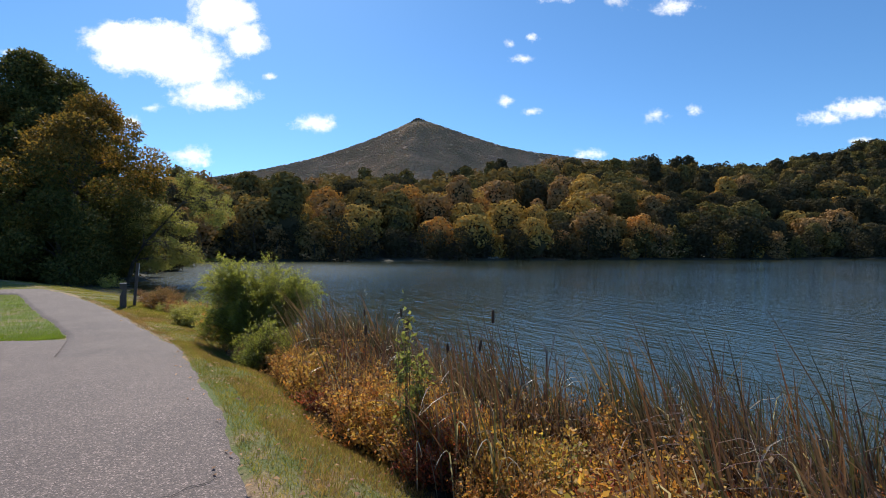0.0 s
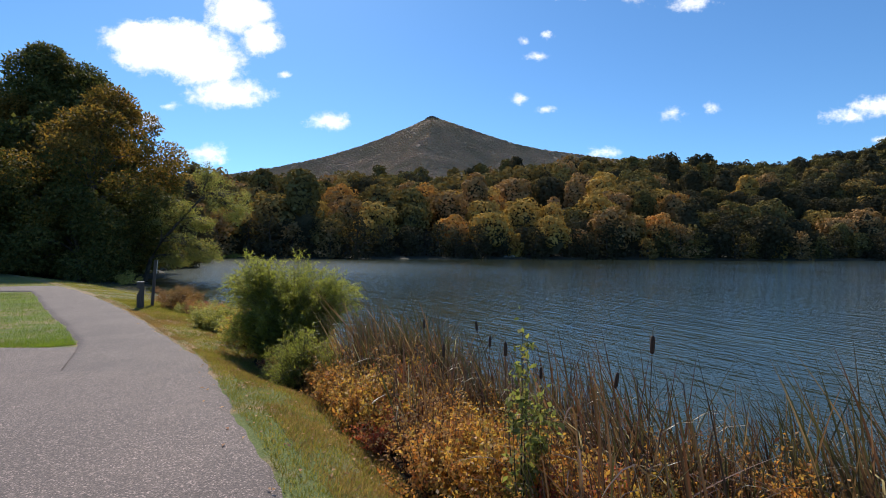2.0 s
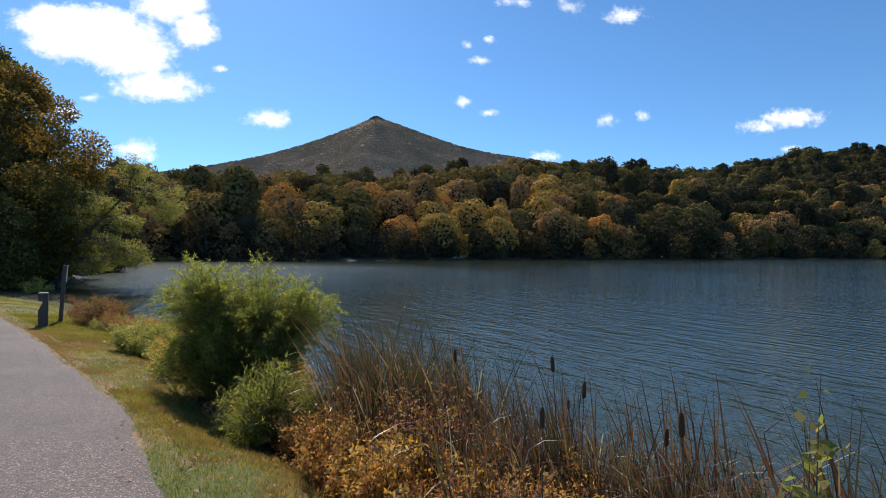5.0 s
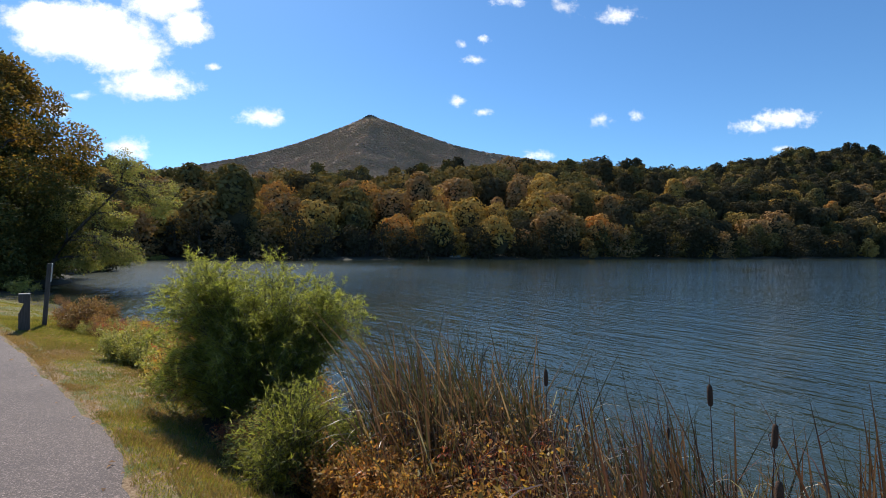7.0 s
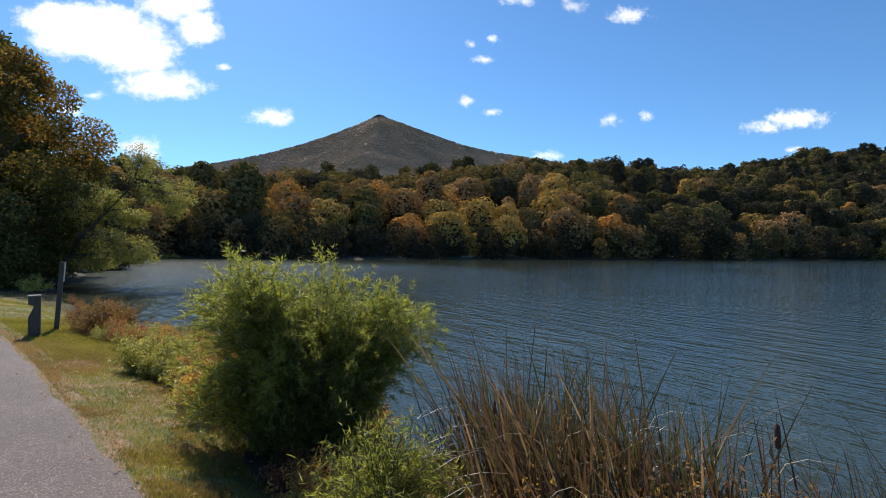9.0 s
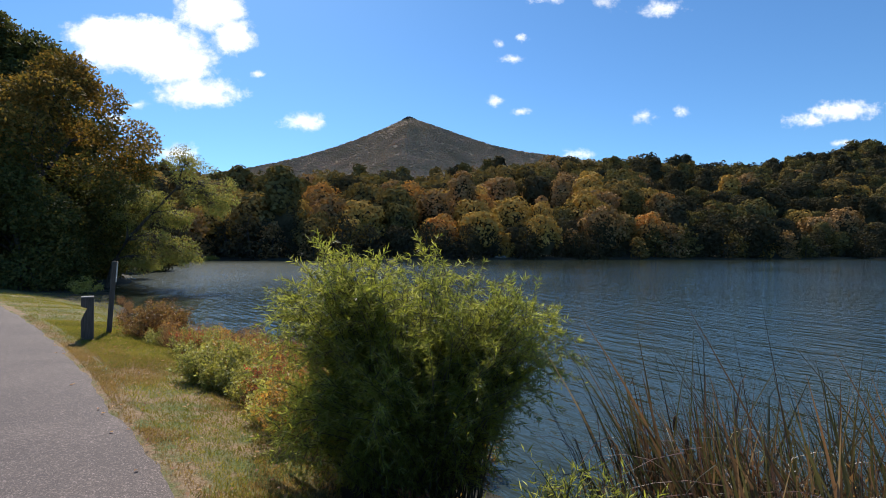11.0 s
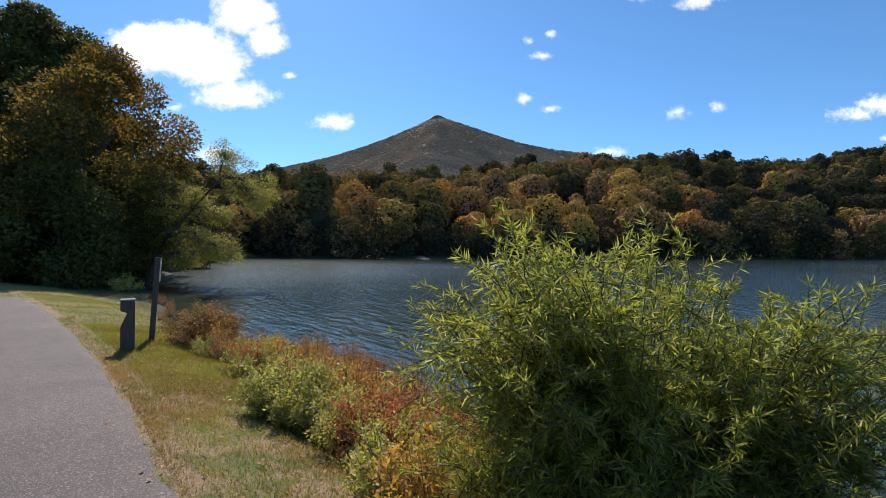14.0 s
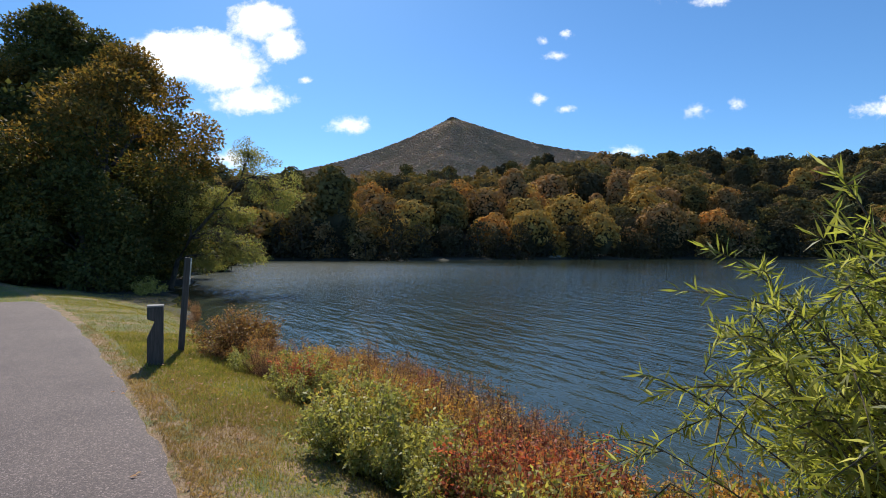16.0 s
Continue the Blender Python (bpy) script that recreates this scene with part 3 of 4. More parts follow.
def mountain_z(x, y):
    dx, dy = x + 77.0, y - 1600.0
    rr = np.hypot(dx, dy)
    side = np.sqrt(dx * dx + 90.0)
    gl, gr = 265 * (1 - np.exp(-side / 480)), 0.345 * side - 9.0 * np.log1p(np.exp((side - 300) / 40))
    gf = 520 * (1 - np.exp(-np.abs(dy) / 800))
    z = 441 - np.where(dx < 0, gl, gr) - gf
    gullies = 9 * np.sin(dx * 0.02 + 2 * np.sin(rr * 0.006)) + 5 * np.sin(dx * 0.047 + rr * 0.01) + 4 * np.sin(rr * 0.03 + dx * 0.02)
    return z + gullies * smooth(40, 300, np.abs(dy)) * 0.7


def build_mountain():
    n, m = 150, 110
    X, Y = np.meshgrid(np.linspace(-1000, 1100, n), np.linspace(560, 2050, m), indexing="ij")
    V = np.stack([X, Y, mountain_z(X, Y)], -1).reshape(-1, 3)
    i = (np.arange(n - 1)[:, None] * m + np.arange(m - 1)[None]).ravel()
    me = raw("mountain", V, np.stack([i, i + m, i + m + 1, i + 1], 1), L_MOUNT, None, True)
    tagged(new("mountain", me), "pointed mountain covered in brown autumn woods", "mountain", kind="structure")
    r = np.random.default_rng(9)
    bm = bmesh.new()
    bmesh.ops.create_icosphere(bm, subdivisions=1, radius=1.0)
    bm.verts.ensure_lookup_table()
    T = np.array([v.co[:] for v in bm.verts])
    TF = np.array([[v.index for v in f.verts] for f in bm.faces])
    bm.free()
    k = 78000
    x = r.uniform(-760, 1080, k)
    y = r.uniform(700, 1640, k) ** 1.0
    z = mountain_z(x, y)
    keep = (x > -830) & (z / y > 0.14)
    x, y, z = x[keep], y[keep], z[keep]
    k = len(x)
    s = r.uniform(2.6, 5.0, k)
    near_top = smooth(20, 140, np.hypot(x + 77, y - 1600))
    s = s * (0.55 + 0.45 * near_top)
    R = 1 + 0.1 * r.normal(size=(k, len(T), 1)).clip(-1, 1)
    V = T[None] * R * s[:, None, None] * np.array([1, 1, 0.5]) + np.stack([x, y, z + s * 0.05], -1)[:, None]
    F = TF[None] + (np.arange(k) * len(T))[:, None, None]
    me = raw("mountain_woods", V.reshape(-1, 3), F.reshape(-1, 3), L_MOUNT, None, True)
    tagged(new("mountain_woods", me), "distant brown and green treetops on the mountain", "forest", kind="stuff")
    stone, N = material("summit_stone")
    nn = N.noise(N.add("ShaderNodeTexCoord").outputs["Object"], 0.3, 6.0, 0.7)
    finish(N, Base_Color=N.ramp(nn, [(0.3, (0.06, 0.055, 0.05)), (0.7, (0.2, 0.18, 0.165))]), Roughness=0.95)
    top = tagged(new("summit_rocks"), "dark bare boulders crowning the mountain top", "rock")
    for dx, dy, sz in ((-11, -4, 5), (-3, -6, 7), (5, -3, 5), (13, -2, 4), (0, 3, 6), (-18, -3, 3), (20, -2, 3)):
        part("boulder", rock_mesh(r, sz, stone), top).location = (-77 + dx, 1600 + dy, float(mountain_z(np.float64(-77 + dx), np.float64(1600 + dy))) + sz * 0.25)


def rock_mesh(r, size, mat):
    bm = bmesh.new()
    bmesh.ops.create_icosphere(bm, subdivisions=2, radius=size)
    for v in bm.verts:
        v.co *= 0.75 + 0.45 * abs(noise.noise(v.co / size * 1.3 + Vector((size, size, size)))) + 0.08 * r.random()
        v.co.z *= 0.75
    return bm_mesh("boulder", bm, mat)


def build_far_bank():
    r = np.random.default_rng(31)
    stone, N = material("bank_stone")
    nn = N.noise(N.add("ShaderNodeTexCoord").outputs["Object"], 2.0, 6.0, 0.7)
    finish(N, Base_Color=N.ramp(nn, [(0.3, (0.12, 0.1, 0.08)), (0.7, (0.28, 0.24, 0.19))]), Roughness=0.9)
    for x, dy, s in ((15.6, 1.4, 0.6), (16.6, 1.2, 0.42), (17.6, 1.8, 0.7), (118, 1.6, 0.5), (121, 1.4, 0.6)):
        y = float(far_shore(x)) + dy - 0.6
        ob = new("boulder", rock_mesh(r, s, stone))
        ob.location = (x, y, float(ground_z(np.float64(x), np.float64(y))) + s * 0.2)
        tagged(ob, "pale boulder at the foot of the far bank", "rock", "far bank boulders")


# ---- trees by the path ----
def leaning_tree(r):
    """A slender tree that leans out over the water, its crown in loose feathery sprays."""
    spine = np.array([(0, 0, -0.2), (0.5, 0, 1.7), (1.3, 0.05, 3.1), (2.7, 0.1, 4.7), (4.4, 0.1, 6.5), (4.9, 0, 7.9)])
    lobes = [((6.2, 0.2, 6.6), (1.5, 1.3, 1.0)), ((5.0, 0.2, 8.1), (0.9, 1.0, 0.9)), ((7.3, 0.2, 5.6), (0.9, 1.0, 0.7)), ((3.6, 0.3, 3.1), (1.5, 1.2, 0.8)), ((4.9, 0.0, 2.3), (1.0, 1.0, 0.6)),
             ((1.3, 0.0, 4.8), (1.0, 1.0, 0.8)), ((2.9, -0.2, 1.8), (1.0, 1.0, 0.5)), ((3.0, 0.4, 5.6), (0.9, 1.0, 0.6)), ((4.4, 0.3, 4.6), (0.9, 0.9, 0.5))]
    wood = [tube(spine, np.array([0.17, 0.14, 0.12, 0.09, 0.055, 0.025]), 8)]
    sprays = []
    for c, rad in lobes:
        c, rad = np.array(c), np.array(rad)
        k = int(np.argmin(np.linalg.norm(spine - c + np.array([0, 0, 1.3]), axis=1)))
        u = np.linspace(0, 1, 6)[:, None]
        arc = spine[k] * (1 - u) + c * u + np.array([0, 0, 0.35]) * u * (1 - u) * 4
        wood.append(tube(arc, 0.05 * (1.15 - u[:, 0]) + 0.008, 6))
        for j in range(48):
            tip = c + ball(1, r)[0] * rad * (0.3 + 1.1 * r.random())
            v = np.linspace(0, 1, 5)[:, None]
            twig = arc[int(r.integers(2, 6))] * (1 - v) + tip * v + np.array([0, 0, 0.25]) * v * (1 - v)
            wood.append(tube(twig, 0.016 * (1.1 - v[:, 0]) + 0.003, 3))
            sprays.append((tip - np.array([0, 0, 0.08]), (0.33, 0.33, 0.24)))
    root = tagged(new("tree"), "slender lime green tree leaning over the water", "tree")
    part("trunk", raw("trunk", *join(wood), M_BARK, None, True), root)
    part("crown", raw("crown", *crown_cards(r, sprays, 24000, 0.12, 0.6, slim=0.55), L_TREE_LIME), root)
    place(root, -23.3, 37.0, float(ground_z(np.float64(-23.3), np.float64(37.0))))


def build_near_trees():
    r = np.random.default_rng(3)
    def set_tree(label, mat, x, y, **kw):
        t = make_tree("tree", label, r, mat, **kw)
        return place(t, x, y, float(ground_z(np.float64(x), np.float64(y))) - 0.1, 0.0)
    set_tree("broad tree with yellow and orange autumn crown", L_TREE_GOLD, -29.9, 38.0, low=L_TREE_DARK, lean=(3.7, 0.0), height=15.0, radius=7.4, n=80000, size=0.23, slim=0.66, clear=0.03, lumps_n=40, limbs=20)
    set_tree("tall dark green tree behind autumn trees", L_TREE_DARK, -37.0, 44.5, height=21.5, radius=7.6, n=78000, size=0.28, slim=0.75, clear=0.1, lumps_n=38, limbs=16)
    leaning_tree(r)
    set_tree("tall dark green tree behind autumn trees", L_TREE_DARK, -35.2, 46.5, height=20.3, radius=7.4, n=52000, size=0.3, slim=0.7, clear=0.1, lumps_n=34, limbs=12)
    set_tree("broad tree with yellow and orange autumn crown", L_TREE_GOLD, -36.2, 40.0, low=L_TREE_DARK, height=15.2, radius=5.6, n=36000, size=0.25, slim=0.66, clear=0.05, lumps_n=30, limbs=12)
    set_tree("dark leafy tree in deep shade", L_TREE_DARK, -33.0, 37.0, height=12.0, radius=5.4, n=13000, size=0.32, clear=0.05, lumps_n=14, limbs=6)
    set_tree("dark leafy tree in deep shade", L_TREE_DARK, -44.5, 41.0, height=15.0, radius=6.5, n=12000, size=0.38, clear=0.08, lumps_n=14, limbs=6)
    set_tree("dark leafy tree in deep shade", L_TREE_DARK, -39.0, 53.0, height=12.0, radius=5.5, n=7000, size=0.5, clear=0.05, lumps_n=14, limbs=6)
    set_tree("dark leafy tree in deep shade", L_TREE_GOLD, -42.0, 54.0, height=15.0, radius=6.5, n=7000, size=0.55, clear=0.05, lumps_n=14, limbs=6)
    # Two added trees, set here to throw shade nearer along the path.
    set_tree("low dark leafy tree added to shade the path", L_TREE_DARK, -25.6, 33.0, height=7.0, radius=4.2, n=22000, size=0.2, slim=0.7, clear=0.04, lumps_n=18, limbs=8)
    set_tree("low dark leafy tree added to shade the path", L_TREE_DARK, -31.0, 31.5, height=8.5, radius=4.6, n=20000, size=0.22, slim=0.7, clear=0.04, lumps_n=18, limbs=8)
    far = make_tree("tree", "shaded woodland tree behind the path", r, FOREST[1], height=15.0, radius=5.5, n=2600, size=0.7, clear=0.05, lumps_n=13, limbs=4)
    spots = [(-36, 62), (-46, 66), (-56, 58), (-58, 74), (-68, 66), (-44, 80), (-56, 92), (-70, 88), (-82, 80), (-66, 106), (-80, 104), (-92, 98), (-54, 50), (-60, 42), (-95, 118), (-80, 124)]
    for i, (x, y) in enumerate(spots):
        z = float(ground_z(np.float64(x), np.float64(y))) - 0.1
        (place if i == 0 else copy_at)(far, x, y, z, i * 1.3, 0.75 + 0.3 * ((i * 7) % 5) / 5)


# ---- shrubs, reeds and willow ----
def shrub(label, r, leaf, stem, height, radius, n, leaf_len, slim=0.5, shoots=34):
    """Stems fanning from the base, leaves along them."""
    root = tagged(new("shrub"), label, "shrub")
    wood, Ps, Ds = [], [], []
    for i in range(shoots):
        ang, out = r.random() * math.tau, radius * math.sqrt(r.random())
        h = height * (0.6 + 0.5 * r.random()) * (1 - 0.4 * (out / radius) ** 2)
        u = np.linspace(0, 1, 7)[:, None]
        tip = np.array([math.cos(ang) * out, math.sin(ang) * out, h])
        arc = tip * u + np.array([math.cos(ang), math.sin(ang), 0]) * (out * 0.15) * np.sin(u * math.pi) + r.normal(size=3) * 0.03 * u
        wood.append(tube(arc, 0.006 * (1.2 - u[:, 0]), 4))
        for j in range(3):
            k = 2 + int(r.integers(4))
            side = ball(1, r)[0] * np.array([1, 1, 0.6]) * radius * 0.32 + np.array([0, 0, 0.05])
            v = np.linspace(0, 1, 4)[:, None]
            tw = arc[k] + side * v
            wood.append(tube(tw, 0.003 * (1.2 - v[:, 0]), 3))
            m = n // (shoots * 5)
            q = r.random((m, 1)) ** 0.7
            Ps.append(arc[k] + side * q + r.normal(size=(m, 3)) * 0.025)
            Ds.append(unit(side)[None] * 0.5 + ball(m, r))
        m = 2 * n // (shoots * 5)
        q = 0.2 + 0.8 * r.random(m) ** 0.8
        Ps.append(np.stack([np.interp(q, u[:, 0], arc[:, c]) for c in range(3)], 1) + r.normal(size=(m, 3)) * 0.03)
        Ds.append(ball(m, r) + np.array([0, 0, 0.25]))
    P, D = np.concatenate(Ps), np.concatenate(Ds)
    L = leaf_len * (0.55 + 0.8 * r.random(len(P)))
    part("stem_tangle", raw("stem_tangle", *join(wood), stem, None, True), root)
    part("foliage", raw("foliage", *leaf_cards(P, D, ball(len(P), r) + np.array([0, 0, 0.8]), L, L * slim), leaf), root)
    return root


def willow(label, r, lobes, shoots, n, leaf_len, mat, base_r=0.35):
    """Upright leafy shoots that end in the lobes of the crown; narrow leaves."""
    root = tagged(new("willow_shrub"), label, "willow shrub")
    wood, Ps, Ds, Ls = [], [], [], []
    per = n // shoots
    for i in range(shoots):
        c, rad = lobes[i % len(lobes)]
        c, rad = np.array(c), np.array(rad)
        out = ball(1, r)[0]
        out[2] = abs(out[2]) * 1.0 - 0.25
        tip = c + out * rad * (0.75 + 0.3 * r.random())
        a0 = r.random() * math.tau
        foot = np.array([math.cos(a0), math.sin(a0), 0]) * base_r * r.random() + np.array([c[0], c[1], 0]) * 0.3
        u = np.linspace(0, 1, 9)[:, None]
        arc = foot * (1 - u) + tip * u + (tip - foot) * np.array([-0.25, -0.25, 0.12]) * (u * (1 - u)) * 2.0
        arc += np.array([out[0], out[1], -0.25]) * 0.1 * np.maximum(u - 0.8, 0) * 3
        wood.append(tube(arc, 0.008 * (1.15 - u[:, 0]) + 0.0012, 5))
        for j in range(8):
            k = 2 + int(r.integers(7))
            s = unit(out + r.normal(size=3) * 0.8 + np.array([0, 0, 0.35])) * (0.18 + 0.22 * r.random())
            v = np.linspace(0, 1, 5)[:, None]
            tw = arc[k] + s * v + np.array([0, 0, -0.08]) * v ** 2
            wood.append(tube(tw, 0.0035 * (1.2 - v[:, 0]), 3))
            m = per // 11
            q = np.sort(r.random(m))
            base = np.stack([np.interp(q, v[:, 0], tw[:, cc]) for cc in range(3)], 1)
            Ps.append(base)
            Ds.append(unit(s)[None] * 0.7 + ball(m, r) * 0.75 - np.array([0, 0, 0.12]))
            Ls.append(leaf_len * (0.6 + 0.6 * r.random(m)))
        m = 3 * per // 11
        q = 0.3 + 0.7 * r.random(m)
        Ps.append(np.stack([np.interp(q, u[:, 0], arc[:, cc]) for cc in range(3)], 1))
        Ds.append(unit(tip - foot)[None] * 0.55 + ball(m, r) * 0.8)
        Ls.append(leaf_len * (0.6 + 0.6 * r.random(m)))
    P, D, L = np.concatenate(Ps), np.concatenate(Ds), np.concatenate(Ls)
    part("stem_tangle", raw("stem_tangle", *join(wood), M_STEM, None, True), root)
    part("foliage", raw("foliage", *leaf_cards(P, D, ball(len(P), r) + np.array([0, 0, 0.6]), L, 0.005 + L * 0.05, 0.3), mat), root, "narrow yellow-green leaves")
    return root


def blade(r, base, h, lean, ang, width, kink):
    """One long reed leaf: a folded ribbon that leans, and may bow over in an arch at its tip."""
    n = 11
    t = np.linspace(0, 1, n)
    d = np.array([math.cos(ang), math.sin(ang), 0])
    P = base + d * (lean * h * t ** 1.5)[:, None] + np.array([0, 0, 1.0]) * (h * (t - 0.2 * lean * t ** 2))[:, None]
    if kink:
        k = int(r.integers(6, 9))
        d2 = unit(P[k] - P[k - 1])
        turn = unit(d * 0.9 + r.normal(size=3) * np.array([0.5, 0.5, 0.1]))
        seg = h / (n - 1) * 0.85
        for i in range(k + 1, n):
            d2 = unit(d2 + turn * 0.55 - np.array([0, 0, 0.42]))
            P[i] = P[i - 1] + d2 * seg
    side = np.array([-math.sin(ang + 0.6), math.cos(ang + 0.6), 0])
    w = width * np.minimum(1, (1.02 - t) * 2.6) * 0.5
    V = np.stack([P - side * w[:, None], P + d * w[:, None] * 0.5, P + side * w[:, None]], 1).reshape(-1, 3)
    F = [(3 * i + j, 3 * i + j + 1, 3 * i + j + 4, 3 * i + j + 3) for i in range(n - 1) for j in (0, 1)]
    return V, np.array(F)


def cattail_stalk(r, root, x, y, h):
    """A thin upright stalk with its velvety head and a bare spike above."""
    tilt = r.normal(size=2) * 0.05
    rise = np.array([tilt[0] * h, tilt[1] * h, h])
    foot = np.array([x, y, 0])
    u = np.linspace(0, 1, 7)
    st = part("stalk", raw("stalk", *tube(foot + rise * u[:, None], 0.005 - 0.0035 * u ** 3, 5), L_REEDBROWN, None, True), root)
    lo = 1 - 0.19 / h
    q = lo + np.array([0, 0.006, 0.02, 0.06, 0.1, 0.122, 0.13]) / h
    part("seed_head", raw("seed_head", *tube(foot + rise * q[:, None], np.array([0.005, 0.012, 0.0155, 0.0165, 0.0155, 0.012, 0.004]), 10), M_CATTAIL, None, True), st, "dark brown velvety cattail head")


def build_cattails():
    r = np.random.default_rng(77)
    for x, y, top in ((2.21, 3.14, 1.44), (1.97, 3.68, 1.06), (1.23, 5.22, 1.04), (0.48, 6.39, 1.03), (1.30, 5.62, 1.16), (1.34, 3.9, 1.2), (0.76, 4.52, 1.06)):
        z = float(ground_z(np.float64(x), np.float64(y))) - 0.05
        root = tagged(new("cattail"), "single cattail stalk with a ripe brown head", "cattail", "ripe cattails")
        cattail_stalk(r, root, 0.0, 0.0, top - z)
        root.location = (x, y, z)


def reed_clump(label, r, count, height, spread_r, brown, heads):
    """Fans of reed leaves, each fan from one foot, with a few bleached leaves bent over."""
    root = tagged(new("reed_clump"), label, "cattail reeds", "cattail reeds by the water")
    pcs = {"dry_foliage": [], "green_foliage": [], "bleached_foliage": []}
    mats = {"dry_foliage": L_REEDBROWN, "green_foliage": L_REEDGREEN, "bleached_foliage": L_REEDPALE}
    fans = max(3, count // 7)
    for f in range(fans):
        a0, rr = r.random() * math.tau, spread_r * math.sqrt(r.random())
        foot = np.array([math.cos(a0) * rr, math.sin(a0) * rr, 0])
        main, tilt, tall = math.pi * 1.1 + 0.9 * r.normal(), 0.05 + 0.42 * r.random() ** 1.3, height * (0.62 + 0.48 * r.random())
        for i in range(7):
            u = r.random()
            kind = "bleached_foliage" if u < 0.12 else "dry_foliage" if u < 0.12 + brown * 0.88 else "green_foliage"
            wild = r.random() < 0.14
            pcs[kind].append(blade(r, foot + r.normal(size=3) * np.array([0.08, 0.08, 0]), tall * (0.7 + 0.35 * r.random()) * (0.85 if kind == "bleached_foliage" else 1.0), 0.3 + 0.4 * r.random() if wild else tilt + 0.1 * r.random(),
                                   main + r.normal() * 0.7, 0.009 + 0.010 * r.random(), kind == "bleached_foliage" or r.random() < (0.4 if kind == "dry_foliage" else 0.34)))
    for nm, group in pcs.items():
        if group:
            part(nm, raw(nm, *join(group), mats[nm], None, True), root)
    for i in range(heads):
        a0, rr = r.random() * math.tau, spread_r * 0.7 * r.random()
        cattail_stalk(r, root, math.cos(a0) * rr, math.sin(a0) * rr, height * (0.72 + 0.12 * r.random()))
    return root


def cattail_material():
    m, N = material("cattail_brown")
    n = N.noise(N.add("ShaderNodeTexCoord").outputs["Object"], 260.0, 3.0)
    finish(N, Base_Color=N.ramp(n, [(0.3, (0.035, 0.017, 0.01)), (0.7, (0.1, 0.05, 0.028))]), Roughness=0.95, Normal=bump(N, n, 0.6, 0.003))
    return m


M_CATTAIL = cattail_material()


def plant(ob, a, b, first, turn, scale, sink=0.04):
    x, y = to_world(a, b)
    z = float(ground_z(np.float64(x), np.float64(y))) - sink
    return (place if first else copy_at)(ob, x, y, z, turn, scale)


VINE = (2.05, 2.98)


def build_bank():
    r = np.random.default_rng(17)
    kinds = [
        ("yellow-leaved autumn shrub on the bank", L_YELLOW, M_STEM, 0.85, 0.55, 4200, 0.04, 0.55),
        ("orange autumn shrub on the bank", L_ORANGE, M_STEM, 0.8, 0.55, 4200, 0.038, 0.5),
        ("red-leaved autumn shrub on the bank", L_RED, M_REDSTEM, 0.8, 0.5, 3800, 0.036, 0.5),
        ("green low shrub on the bank", L_GREEN, M_STEM, 0.75, 0.55, 4200, 0.042, 0.5),
        ("dry brown weeds on the bank", L_BROWN, M_REDSTEM, 1.0, 0.5, 1700, 0.045, 0.3)]
    protos = []
    for lab, leaf, stem, h, rad, n, ll, slim in kinds:
        for v in range(2):
            protos.append([tagged(shrub(lab, r, leaf, stem, h * (1 + 0.12 * v), rad, n, ll, slim), group="bank shrubs"), True])
    a = -3.2
    while a < 18.5:
        bg, bs = float(edge_bank(np.float64(a))), float(edge_shore(np.float64(a)))
        outer = min(bs + 0.1, 5.3 - 0.95 * float(smooth(1.5, 4.0, np.float64(a))) if a < 9 else 9.0)
        b = bg + (0.42 if a < 9 else 0.3)
        while b < outer:
            aa, bb = a + r.uniform(-0.2, 0.2), b + r.uniform(-0.12, 0.12)
            x, y = to_world(aa, bb)
            clear_w = math.hypot(x + 2.5, y - 9.82) > 1.05 and math.hypot(x + 1.66, y - 7.6) > 0.55
            f = (b - bg) / (outer - bg)
            u = r.random()
            if a < 9:
                k = 3 if (u < 0.07 and f < 0.5) else 1 if u < 0.46 else 0 if u < 0.64 else 2 if u < 0.84 else 4
            elif a < 11.7:
                k = (3 if u < 0.65 else 0 if u < 0.9 else 1) if f < 0.3 else (0 if u < 0.3 else 1 if u < 0.6 else 2 if u < 0.75 else 4)
            elif a < 12.7:
                k = (3 if u < 0.3 else 2) if f < 0.16 else (2 if u < 0.88 else 1)
            elif a < 14.0:
                k = (3 if u < 0.75 else 0) if f < 0.42 else (0 if u < 0.3 else 1 if u < 0.6 else 4)
            elif a < 15.6:
                k = (3 if u < 0.5 else 0) if f < 0.42 else (0 if u < 0.4 else 1 if u < 0.75 else 4)
            else:
                k = 0 if u < 0.22 else 3 if (u < 0.42 and f < 0.5) else 1 if u < 0.68 else 4 if u < 0.95 else 2
            slot = protos[2 * k + int(r.integers(2))]
            s = (0.82 + 0.55 * r.random() ** 1.3) if a < 9 else (0.6 + 0.5 * r.random() - 0.15 * float(smooth(13, 15.5, np.float64(a)))) * (1.0 - 0.15 * float(smooth(15, 18, np.float64(a))))
            if a > 11.5 and f > 0.72:
                k, s = (4 if u < 0.7 else 2), s * 0.85
                slot = protos[2 * k + int(r.integers(2))]
            if 6.9 < a < 9.8 and f > 0.25:
                clear_w = clear_w and u < 0.3
                k, s = 4, s * 0.6
                slot = protos[8 + int(r.integers(2))]
            if 7.4 < a < 9.6 and f <= 0.25:
                s *= 0.55
            if clear_w:
                plant(slot[0], aa, bb, slot[1], r.random() * 6.28, s)
                slot[1] = False
            b += (0.5 if a < 9 else 0.36) + 0.1 * r.random()
        a += 0.52 if a < 9 else 0.4
    for i in range(9):                          # weeds where the lawn runs out into the lake
        aa = 26.0 + 0.85 * i
        plant(protos[8 + i % 2][0], aa, float(edge_shore(np.float64(aa))) - 0.12, False, i * 1.7, 0.3 + 0.1 * (i % 3))
